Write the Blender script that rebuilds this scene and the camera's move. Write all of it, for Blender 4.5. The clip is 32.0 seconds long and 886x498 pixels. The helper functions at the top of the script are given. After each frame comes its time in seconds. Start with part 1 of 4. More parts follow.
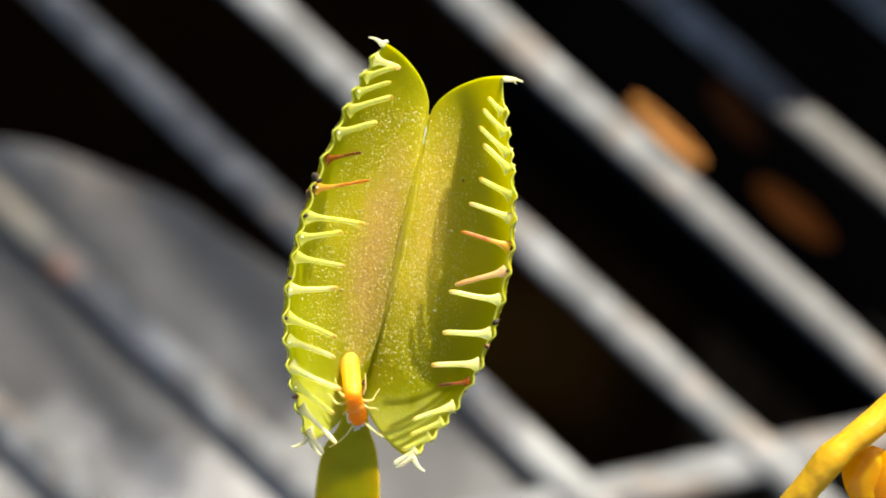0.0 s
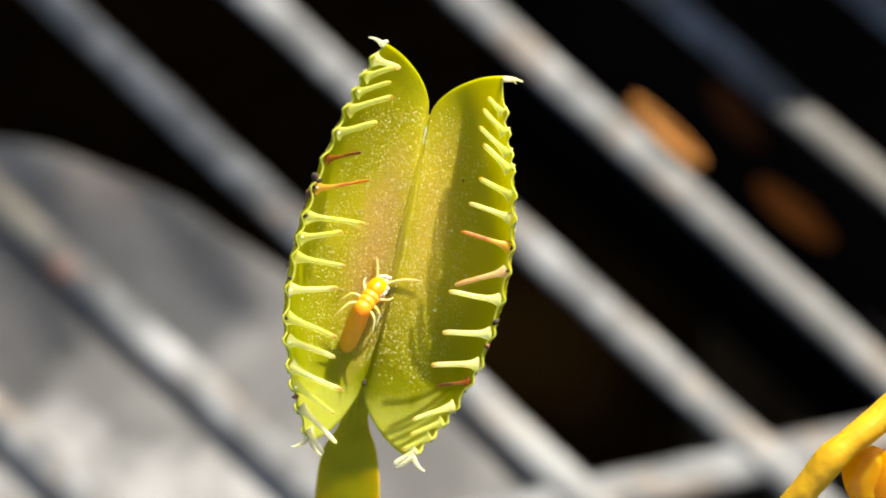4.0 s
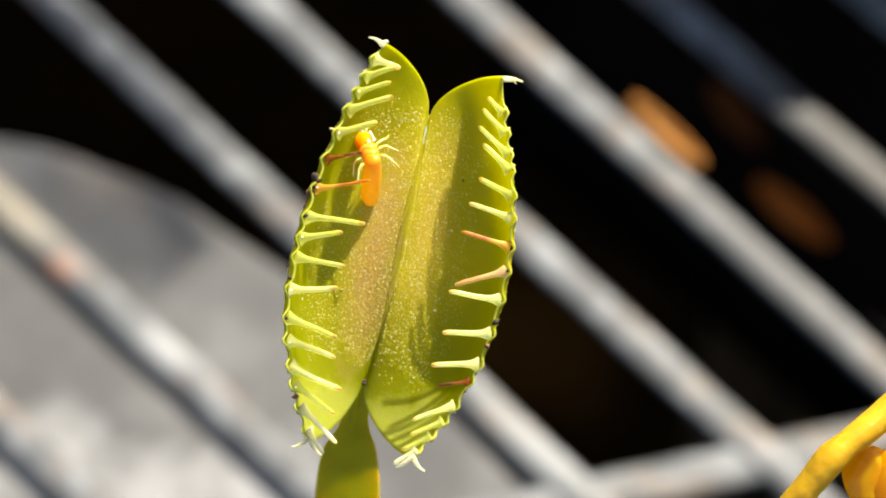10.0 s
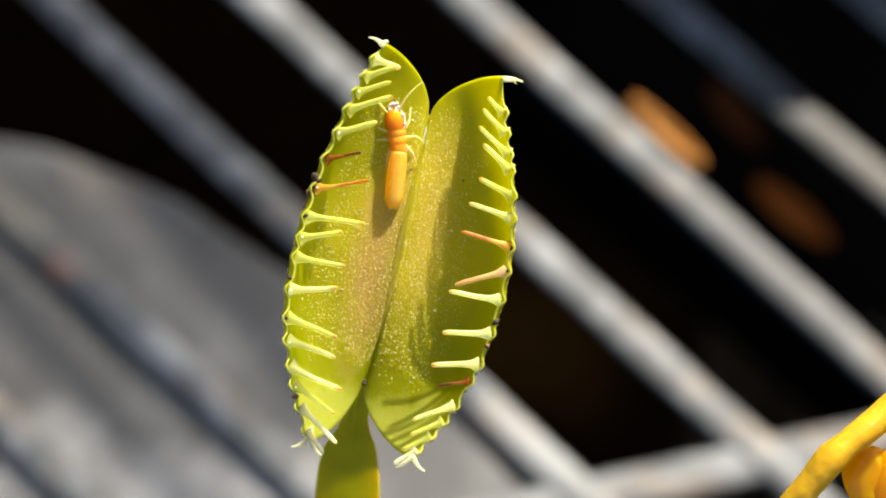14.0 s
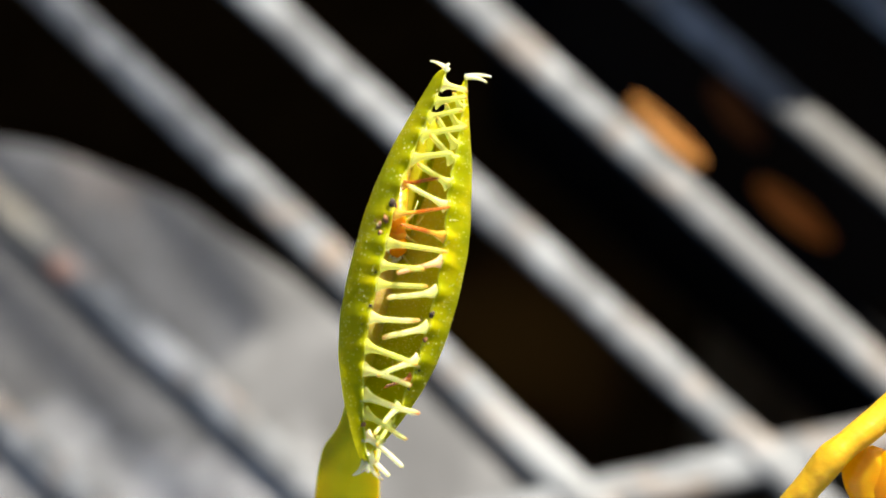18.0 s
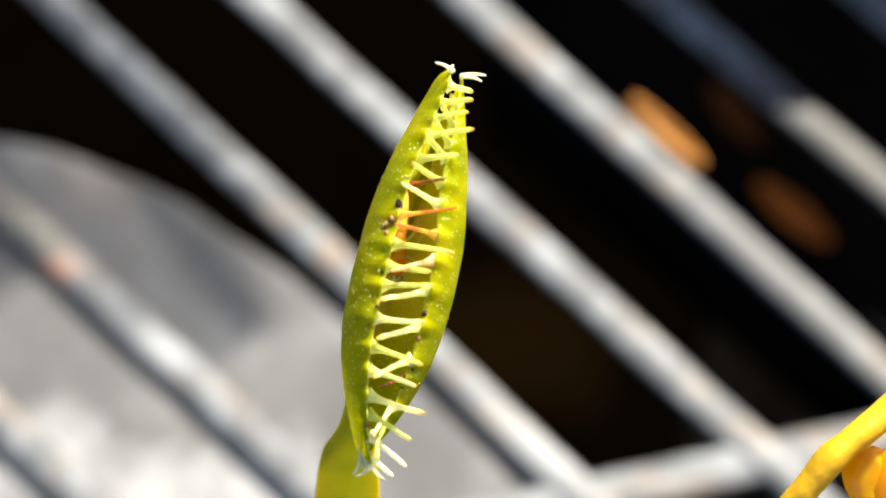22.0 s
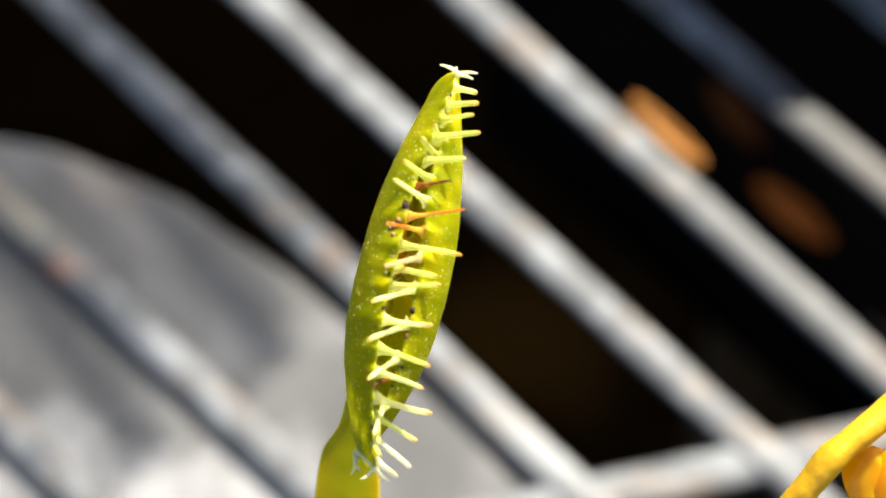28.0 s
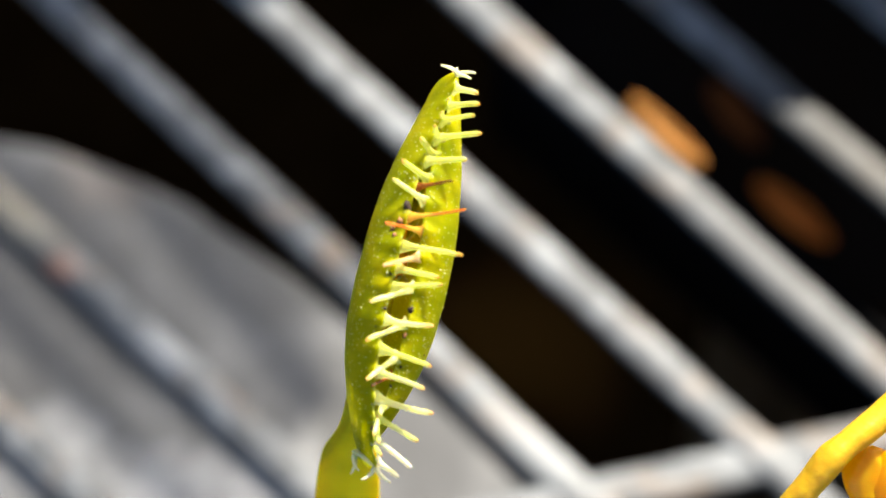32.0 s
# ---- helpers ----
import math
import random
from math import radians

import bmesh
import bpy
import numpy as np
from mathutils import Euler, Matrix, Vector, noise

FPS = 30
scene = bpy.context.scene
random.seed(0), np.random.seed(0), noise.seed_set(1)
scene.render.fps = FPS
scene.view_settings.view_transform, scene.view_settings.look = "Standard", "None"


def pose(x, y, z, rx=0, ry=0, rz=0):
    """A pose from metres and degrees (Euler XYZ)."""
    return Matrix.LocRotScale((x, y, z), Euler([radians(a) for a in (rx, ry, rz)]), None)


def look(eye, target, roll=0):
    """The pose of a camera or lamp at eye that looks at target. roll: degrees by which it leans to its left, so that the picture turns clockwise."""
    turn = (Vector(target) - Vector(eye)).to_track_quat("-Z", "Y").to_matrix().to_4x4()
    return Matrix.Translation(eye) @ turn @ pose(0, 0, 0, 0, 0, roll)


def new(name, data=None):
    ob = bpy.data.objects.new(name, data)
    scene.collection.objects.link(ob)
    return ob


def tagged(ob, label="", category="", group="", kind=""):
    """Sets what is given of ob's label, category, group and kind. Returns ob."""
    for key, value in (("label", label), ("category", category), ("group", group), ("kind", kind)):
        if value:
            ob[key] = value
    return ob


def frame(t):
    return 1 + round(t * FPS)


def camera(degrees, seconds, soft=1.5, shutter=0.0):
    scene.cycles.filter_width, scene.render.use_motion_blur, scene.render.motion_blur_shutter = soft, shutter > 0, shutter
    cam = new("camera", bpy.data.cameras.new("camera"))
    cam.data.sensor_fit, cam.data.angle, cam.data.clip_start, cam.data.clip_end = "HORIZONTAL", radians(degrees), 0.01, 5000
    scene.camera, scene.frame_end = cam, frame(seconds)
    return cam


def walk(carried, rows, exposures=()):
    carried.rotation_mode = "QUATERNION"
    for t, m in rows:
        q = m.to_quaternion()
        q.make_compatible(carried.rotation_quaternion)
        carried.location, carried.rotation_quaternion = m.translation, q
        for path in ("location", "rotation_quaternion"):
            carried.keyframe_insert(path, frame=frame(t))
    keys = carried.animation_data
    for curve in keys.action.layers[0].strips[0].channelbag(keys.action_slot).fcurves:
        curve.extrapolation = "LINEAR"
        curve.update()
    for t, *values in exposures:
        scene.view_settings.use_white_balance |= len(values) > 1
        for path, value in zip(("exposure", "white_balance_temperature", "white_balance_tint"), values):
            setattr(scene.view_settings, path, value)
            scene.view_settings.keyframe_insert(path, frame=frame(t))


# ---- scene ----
from mathutils import Quaternion
# One design unit is 0.036 mm; the trap is about 25 mm long.
U = 0.000036
PITCH = radians(58)
DIST = 0.16
FOCUS = Vector((0, 0, 0.12))
BACK = Vector((0, -math.cos(PITCH), math.sin(PITCH)))
EYE = FOCUS + BACK * DIST

# ---- camera: a macro lens on a stand ----
cam = camera(20, 32.0, soft=1.9)
VIEW = look(EYE, FOCUS)
walk(cam, [(0, VIEW), (32, VIEW)], [(t, stops, 7400 if t < 17 else 7150, 10) for t, stops in (
    (0, 1.64), (2, 1.62), (3.5, 1.62), (6, 1.64), (8, 1.64), (12, 1.62), (13, 1.66), (14, 1.6), (16.5, 1.68), (17, 1.68), (18, 1.82), (18.5, 1.9),
    (19, 2.1), (20, 2.0), (21, 1.84), (22, 2.0), (23, 2.04), (24, 2.0), (25, 1.9), (28, 1.96), (30, 1.94), (32, 1.96))])
cam.data.dof.use_dof = True
cam.data.dof.focus_distance = 0.158
cam.data.dof.aperture_fstop = 27.0
cam.data.dof.aperture_blades = 0
scene.view_settings.exposure = 1.6

# ---- light: high sun from behind the plant, clear sky ----
SUN_DIR = Vector((0.41, 0.56, 0.755)).normalized()
world = bpy.data.worlds.new("sky")
scene.world = world
world.use_nodes = True
wn = world.node_tree.nodes
sky = wn.new("ShaderNodeTexSky")
sky.sky_type = "NISHITA"
sky.sun_disc = False
sky.sun_elevation = math.asin(SUN_DIR.z)
sky.sun_rotation = math.atan2(SUN_DIR.x, SUN_DIR.y)
world.node_tree.links.new(sky.outputs[0], wn["Background"].inputs[0])
wn["Background"].inputs[1].default_value = 0.062
sun_data = bpy.data.lights.new("sun", "SUN")
sun_data.energy = 5.0
sun_data.angle = radians(0.6)
sun_data.color = (1.0, 0.94, 0.82)
sun = new("sun", sun_data)
sun.matrix_world = look(SUN_DIR * 2, (0, 0, 0))

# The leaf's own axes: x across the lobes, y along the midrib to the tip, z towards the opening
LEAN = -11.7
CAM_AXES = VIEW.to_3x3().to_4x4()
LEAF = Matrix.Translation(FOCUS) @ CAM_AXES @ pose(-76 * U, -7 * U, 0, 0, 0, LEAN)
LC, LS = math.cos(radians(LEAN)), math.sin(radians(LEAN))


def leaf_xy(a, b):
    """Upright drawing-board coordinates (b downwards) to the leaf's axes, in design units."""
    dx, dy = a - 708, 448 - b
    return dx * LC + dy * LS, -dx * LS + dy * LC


# ---- materials ----
class Mat:
    """A node material with short helpers."""

    def __init__(self, name, rough=0.5, spec=0.5):
        self.m = bpy.data.materials.new(name)
        self.m.use_nodes = True
        self.t = self.m.node_tree
        self.b = self.t.nodes["Principled BSDF"]
        self.b.inputs["Roughness"].default_value = rough
        self.b.inputs["Specular IOR Level"].default_value = spec
        self.co = self.t.nodes.new("ShaderNodeTexCoord")

    def n(self, kind, **values):
        node = self.t.nodes.new(kind)
        for key, value in values.items():
            setattr(node, key, value)
        return node

    def link(self, a, b):
        self.t.links.new(a, b)

    def veins(self, sx, sy, sz):
        """Noise drawn out along one axis, for fibres and veins."""
        mapping = self.n("ShaderNodeMapping")
        mapping.inputs["Scale"].default_value = (sx, sy, sz)
        self.link(self.co.outputs["Object"], mapping.inputs["Vector"])
        node = self.n("ShaderNodeTexNoise")
        node.inputs["Scale"].default_value = 1.0
        node.inputs["Detail"].default_value = 3
        self.link(mapping.outputs[0], node.inputs["Vector"])
        return node.outputs["Fac"]

    def noise(self, scale, detail=4, space="Object", rough=0.55):
        node = self.n("ShaderNodeTexNoise")
        node.inputs["Scale"].default_value = scale
        node.inputs["Detail"].default_value = detail
        node.inputs["Roughness"].default_value = rough
        self.link(self.co.outputs[space], node.inputs["Vector"])
        return node.outputs["Fac"]

    def ramp(self, fac, stops, plain=False):
        node = self.n("ShaderNodeValToRGB")
        els = node.color_ramp.elements
        while len(els) < len(stops):
            els.new(0.5)
        for e, (p, c) in zip(els, stops):
            e.position = p
            e.color = (c, c, c, 1) if plain else (*c, 1)
        self.link(fac, node.inputs[0])
        return node.outputs[0]

    def mix(self, fac, a, b, mode="MIX"):
        node = self.n("ShaderNodeMix", data_type="RGBA", blend_type=mode)
        for sock, v in ((node.inputs[0], fac), (node.inputs[6], a), (node.inputs[7], b)):
            if isinstance(v, (int, float)):
                sock.default_value = v
            elif isinstance(v, tuple):
                sock.default_value = (*v, 1)
            else:
                self.link(v, sock)
        return node.outputs[2]

    def calc(self, op, a, b=0.0):
        node = self.n("ShaderNodeMath", operation=op)
        for sock, v in ((node.inputs[0], a), (node.inputs[1], b)):
            if isinstance(v, (int, float)):
                sock.default_value = v
            else:
                self.link(v, sock)
        return node.outputs[0]

    def colour(self, c):
        if isinstance(c, tuple):
            self.b.inputs["Base Color"].default_value = (*c, 1)
        else:
            self.link(c, self.b.inputs["Base Color"])
        return self

    def bump(self, height, strength=0.4, distance=0.0001):
        node = self.n("ShaderNodeBump")
        node.inputs["Strength"].default_value = strength
        node.inputs["Distance"].default_value = distance
        self.link(height, node.inputs["Height"])
        self.link(node.outputs[0], self.b.inputs["Normal"])
        return self

    def translucent(self, colour, amount):
        """Thin plant tissue lets part of the light through."""
        tr = self.n("ShaderNodeBsdfTranslucent")
        if isinstance(colour, tuple):
            tr.inputs[0].default_value = (*colour, 1)
        else:
            self.link(colour, tr.inputs[0])
        mx = self.n("ShaderNodeMixShader")
        mx.inputs[0].default_value = amount
        self.link(self.b.outputs[0], mx.inputs[1])
        self.link(tr.outputs[0], mx.inputs[2])
        self.link(mx.outputs[0], self.t.nodes["Material Output"].inputs[0])
        return self

    def glassy(self, amount):
        """Watery tissue that is partly see-through."""
        out = self.t.nodes["Material Output"].inputs[0]
        last = out.links[0].from_socket
        clear = self.n("ShaderNodeBsdfTransparent")
        mx = self.n("ShaderNodeMixShader")
        mx.inputs[0].default_value = amount
        self.link(last, mx.inputs[1])
        self.link(clear.outputs[0], mx.inputs[2])
        self.link(mx.outputs[0], out)
        return self

    def soft(self, radius, weight, scale=0.0012):
        """Light spreads under the skin of fleshy tissue."""
        self.b.inputs["Subsurface Weight"].default_value = weight
        self.b.inputs["Subsurface Radius"].default_value = radius
        self.b.inputs["Subsurface Scale"].default_value = scale
        return self

    def ellipse(self, cx, cy, rx, ry):
        """Distance from a centre in the object's x and y, 1 at the ellipse's edge (design units)."""
        sep = self.n("ShaderNodeSeparateXYZ")
        self.link(self.co.outputs["Object"], sep.inputs[0])
        x = self.calc("MULTIPLY", self.calc("SUBTRACT", sep.outputs[0], cx * U), 1 / (rx * U))
        y = self.calc("MULTIPLY", self.calc("SUBTRACT", sep.outputs[1], cy * U), 1 / (ry * U))
        return self.calc("SQRT", self.calc("ADD", self.calc("MULTIPLY", x, x), self.calc("MULTIPLY", y, y)))


def lobe_inner():
    """Waxy yellow-green inside with a red-orange blush and beady digestive glands."""
    m = Mat("trap_inner", rough=0.42, spec=0.25)
    base = m.ramp(m.noise(260, 3), [(0.3, (0.68, 0.61, 0.015)), (0.7, (0.86, 0.74, 0.05))])
    streak = m.calc("ADD", m.calc("MULTIPLY", m.noise(900, 4), 0.5), m.calc("MULTIPLY", m.veins(260, 3200, 260), 0.5))
    base = m.mix(m.ramp(streak, [(0.45, 0.0), (0.75, 0.35)], True), base, (0.52, 0.50, 0.008))
    edge = m.calc("ADD", m.ellipse(8, -5, 165, 330), m.calc("MULTIPLY", m.calc("SUBTRACT", m.noise(500, 3), 0.5), 0.3))
    base = m.mix(m.ramp(edge, [(0.5, 0.0), (0.95, 0.85)], True), base, (0.50, 0.52, 0.015))
    # lower face darkened: its turning from the sun is painted in
    low = m.calc("ADD", m.ellipse(0, 120, 520, 400), m.calc("MULTIPLY", m.calc("SUBTRACT", m.noise(400, 3), 0.5), 0.25))
    base = m.mix(m.ramp(low, [(0.40, 0.0), (0.88, 0.75)], True), base, (0.30, 0.36, 0.006))
    # sunlit ends beside the stalk painted paler, streaked along by the teeth's shadows
    sunlit = m.calc("ADD", m.ellipse(0, 120, 560, 400), m.calc("ADD", m.calc("MULTIPLY", m.calc("SUBTRACT", m.noise(700, 3), 0.5), 0.16), m.calc("MULTIPLY", m.calc("SUBTRACT", m.veins(1500, 260, 1500), 0.5), 0.16)))
    base = m.mix(m.ramp(sunlit, [(0.90, 0.0), (1.06, 0.62)], True), base, (0.70, 0.74, 0.16))
    # flushed patches beside the midrib, lightened to paint in the sunlit band
    for cx, cy, rx, ry, tone, most in ((-44, -15, 50, 235, (0.95, 0.54, 0.28), 0.8), (48, 70, 44, 190, (0.93, 0.64, 0.16), 0.65)):
        d = m.calc("ADD", m.ellipse(cx, cy, rx, ry), m.calc("MULTIPLY", m.calc("SUBTRACT", m.noise(520, 4), 0.5), 0.9))
        base = m.mix(m.ramp(d, [(0.25, most), (1.0, 0.0)], True), base, tone)
    m.colour(base)
    pores = m.n("ShaderNodeTexVoronoi")
    pores.inputs["Scale"].default_value = 5200
    m.link(m.co.outputs["Object"], pores.inputs["Vector"])
    h = m.calc("ADD", m.calc("MULTIPLY", pores.outputs["Distance"], -0.7), m.calc("MULTIPLY", m.noise(1500, 4), 0.6))
    m.bump(h, 0.4, 0.00006)
    m.soft((1.0, 0.85, 0.25), 0.9, 0.0007)
    m.b.inputs["Coat Weight"].default_value = 0.1
    m.b.inputs["Coat Roughness"].default_value = 0.3
    return m.translucent(m.mix(0.5, base, (0.68, 0.68, 0.006)), 0.68).m


def gland_mat():
    """Wet beads, cream to flushed orange."""
    m = Mat("gland_bead", rough=0.2, spec=0.7)
    geo = m.n("ShaderNodeNewGeometry")
    c = m.ramp(geo.outputs["Random Per Island"], [(0.0, (0.76, 0.66, 0.02)), (0.55, (0.86, 0.78, 0.14)), (1.0, (0.96, 0.92, 0.56))])
    return m.colour(c).translucent(c, 0.5).m


def speck_mat():
    """Pale scales, a few of them dark."""
    m = Mat("pale_scale", rough=0.4, spec=0.4)
    geo = m.n("ShaderNodeNewGeometry")
    c = m.ramp(geo.outputs["Random Per Island"], [(0.0, (0.03, 0.02, 0.006)), (0.05, (0.05, 0.03, 0.008)), (0.08, (0.62, 0.60, 0.08)), (1.0, (0.86, 0.82, 0.40))])
    return m.colour(c).translucent(c, 0.3).m


def lobe_outer():
    """Smooth green outside with pale dots."""
    m = Mat("trap_outer", rough=0.45, spec=0.2)
    base = m.ramp(m.noise(300, 4), [(0.36, (0.18, 0.28, 0.003)), (0.5, (0.40, 0.45, 0.005)), (0.64, (0.66, 0.60, 0.010))])
    cells = m.n("ShaderNodeTexVoronoi")
    cells.inputs["Scale"].default_value = 2900
    m.link(m.co.outputs["Object"], cells.inputs["Vector"])
    dots = m.ramp(cells.outputs["Distance"], [(0.14, 1.0), (0.24, 0.0)], True)
    base = m.mix(m.calc("MULTIPLY", dots, 0.9), base, (0.85, 0.80, 0.36))
    fibre = m.veins(300, 2600, 300)
    base = m.mix(m.ramp(fibre, [(0.45, 0.0), (0.70, 0.55)], True), base, (0.17, 0.25, 0.004))
    m.colour(base).bump(m.calc("ADD", dots, m.calc("ADD", m.noise(1400, 4), m.calc("MULTIPLY", fibre, 0.8))), 0.6, 0.00006)
    m.soft((1.0, 0.9, 0.25), 0.6, 0.0004)
    return m.translucent(m.mix(0.6, base, (0.78, 0.70, 0.006)), 0.72).m


def margin_mat():
    m = Mat("trap_margin", rough=0.18)
    base = m.ramp(m.noise(500, 3), [(0.3, (0.42, 0.48, 0.05)), (0.7, (0.62, 0.62, 0.12))])
    return m.colour(base).bump(m.noise(1800, 3), 0.4, 0.00005).translucent((0.6, 0.65, 0.06), 0.3).m


def tooth_mat(name, body, tip, start=0.80, clear=0.38):
    """Fleshy bristle; 'along' runs from root 0 to tip 1."""
    m = Mat(name, rough=0.34, spec=0.35)
    m.soft((1.0, 0.8, 0.3), 0.8, 0.0003)
    at = m.n("ShaderNodeAttribute", attribute_name="along")
    f = m.calc("ADD", at.outputs["Fac"], m.calc("MULTIPLY", m.calc("SUBTRACT", m.noise(1300, 3), 0.5), 0.35))
    c = m.ramp(f, [(start, body), (min(start + 0.16, 1.0), tip)])
    c = m.mix(m.ramp(m.noise(900, 3), [(0.4, 0.0), (0.8, 0.35)], True), c, tuple(min(1, x * 1.25) for x in body))
    return m.colour(c).bump(m.noise(2600, 3), 0.3, 0.00004).translucent(body, 0.25).glassy(clear).m


def plain(name, a, b, scale=600, rough=0.5, bump=0.3, dist=0.00005, trans=0.0, spec=0.5, through_colour=None):
    m = Mat(name, rough, spec)
    if trans:
        m.soft((1.0, 0.6, 0.15), 1.0, 0.0005)
    c = m.ramp(m.noise(scale, 5), [(0.3, a), (0.7, b)])
    m.colour(c).bump(m.noise(scale * 3.3, 4), bump, dist)
    return m.translucent(through_colour or c, trans).m if trans else m.m


MAT_SPECK = speck_mat()
MAT_IN, MAT_OUT, MAT_RIM, MAT_GLAND = lobe_inner(), lobe_outer(), margin_mat(), gland_mat()
PALE, TIP = (0.89, 0.89, 0.38), (0.70, 0.28, 0.05)
MAT_TOOTH = tooth_mat("tooth_pale", PALE, TIP, 0.86, 0.46)
MAT_TOOTH_GREEN = tooth_mat("tooth_greenish", (0.72, 0.75, 0.20), TIP, 0.92, 0.50)
MAT_TOOTH_ORANGE = tooth_mat("tooth_orange", (0.75, 0.45, 0.07), (0.55, 0.12, 0.02), 0.35)
MAT_TOOTH_BROWN = tooth_mat("tooth_brown", (0.30, 0.08, 0.010), (0.12, 0.025, 0.006), 0.4)
MAT_TOOTH_TAN = tooth_mat("tooth_tan", (0.72, 0.50, 0.25), (0.60, 0.36, 0.16), 0.5)
MAT_TOOTH_WHITE = tooth_mat("tooth_white", (0.82, 0.80, 0.55), (0.80, 0.76, 0.55), 0.8)
MAT_PETIOLE = plain("petiole_green", (0.38, 0.39, 0.008), (0.52, 0.51, 0.012), 350, 0.42, 0.35, 0.00006, 0.5)
MAT_CREST = plain("midrib_crest", (0.84, 0.78, 0.40), (0.96, 0.94, 0.75), 1500, 0.10, 0.9, 0.00006, 0.2)
MAT_HAIR = plain("hair_cream", (0.75, 0.68, 0.35), (0.85, 0.8, 0.5), 900, 0.3)
MAT_DROP = plain("nectar", (0.88, 0.88, 0.70), (0.95, 0.95, 0.85), 900, 0.05, 0.1, 0.00002, 0.3, 0.9)
MAT_WILT = plain("wilted_crumb", (0.07, 0.025, 0.008), (0.30, 0.13, 0.04), 2500, 0.5)
MAT_SOIL = plain("soil_crumb", (0.012, 0.008, 0.005), (0.05, 0.025, 0.012), 2500, 0.8)
MAT_YELLOW = plain("yellowed_stalk", (0.56, 0.34, 0.008), (0.72, 0.47, 0.02), 420, 0.42, 0.8, 0.00014, 0.25)
MAT_AMBER = plain("amber_leaf", (0.93, 0.52, 0.008), (0.97, 0.66, 0.03), 260, 0.2, 0.6, 0.00012, 0.6)

MAT_HEAD = plain("termite_head", (0.88, 0.30, 0.008), (0.93, 0.40, 0.015), 900, 0.22, 0.2, 0.00003, 0.3)
MAT_THORAX = plain("termite_thorax", (0.94, 0.46, 0.03), (0.97, 0.58, 0.08), 900, 0.28, 0.3, 0.00003, 0.55, 0.6, (0.98, 0.58, 0.03))
MAT_BODY = plain("termite_abdomen", (0.96, 0.60, 0.07), (0.97, 0.72, 0.17), 1000, 0.24, 0.3, 0.00003, 0.62, 0.6, (0.98, 0.62, 0.03))
MAT_LEG = plain("termite_leg", (0.78, 0.60, 0.22), (0.84, 0.70, 0.34), 900, 0.3, 0.2, 0.00002, 0.2)
MAT_JAW = plain("termite_jaw", (0.10, 0.03, 0.01), (0.2, 0.07, 0.02), 900, 0.25)
MAT_GLINT = plain("termite_glints", (0.70, 0.64, 0.55), (0.85, 0.80, 0.72), 2600, 0.14, 0.9, 0.00008)


def grate_mat():
    """Weathered galvanised steel, dull grey with pale and rusty stains, some shade painted in."""
    m = Mat("galvanised_steel", rough=0.6, spec=0.4)
    c = m.ramp(m.noise(200, 5), [(0.34, (0.046, 0.052, 0.062)), (0.5, (0.074, 0.083, 0.097)), (0.64, (0.135, 0.150, 0.172))])
    c = m.mix(m.ramp(m.noise(110, 4), [(0.54, 0.0), (0.66, 0.6)], True), c, (0.135, 0.092, 0.060))
    # rust, tan, pale and darker patches; the first two paint the far bar's shade
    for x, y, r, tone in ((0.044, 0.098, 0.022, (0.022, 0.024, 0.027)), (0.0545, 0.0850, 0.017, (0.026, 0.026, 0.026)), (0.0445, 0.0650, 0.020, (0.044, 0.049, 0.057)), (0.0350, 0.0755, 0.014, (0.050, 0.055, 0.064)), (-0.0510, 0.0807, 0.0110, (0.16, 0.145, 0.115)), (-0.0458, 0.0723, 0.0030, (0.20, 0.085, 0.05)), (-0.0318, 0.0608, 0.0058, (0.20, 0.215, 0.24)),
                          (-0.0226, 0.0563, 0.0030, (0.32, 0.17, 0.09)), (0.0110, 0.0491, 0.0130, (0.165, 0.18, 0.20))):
        # the bluish white patch paints a glint on the left bar
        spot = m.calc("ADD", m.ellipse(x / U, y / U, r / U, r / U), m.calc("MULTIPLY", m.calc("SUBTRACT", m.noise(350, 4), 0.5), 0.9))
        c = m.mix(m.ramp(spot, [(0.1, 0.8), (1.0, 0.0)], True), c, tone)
    m.b.inputs["Metallic"].default_value = 0.15
    return m.colour(c).bump(m.noise(400, 5), 0.5, 0.0003).m


def stone_mat():
    m = Mat("pale_concrete", rough=0.85, spec=0.3)
    c = m.ramp(m.noise(60, 7), [(0.3, (0.044, 0.046, 0.050)), (0.5, (0.060, 0.063, 0.069)), (0.7, (0.105, 0.110, 0.120))])
    # paler patches at set places along the near left side
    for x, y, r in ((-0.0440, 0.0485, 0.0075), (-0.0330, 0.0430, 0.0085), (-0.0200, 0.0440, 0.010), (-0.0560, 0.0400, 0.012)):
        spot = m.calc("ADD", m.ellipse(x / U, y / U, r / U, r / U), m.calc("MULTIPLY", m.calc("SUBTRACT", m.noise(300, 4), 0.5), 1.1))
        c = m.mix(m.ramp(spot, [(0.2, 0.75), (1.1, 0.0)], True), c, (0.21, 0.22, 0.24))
    c = m.mix(m.ramp(m.noise(28, 4), [(0.58, 0.0), (0.7, 0.35)], True), c, (0.20, 0.14, 0.10))
    return m.colour(c).bump(m.noise(300, 6), 0.6, 0.0006).m


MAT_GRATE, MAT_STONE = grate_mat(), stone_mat()


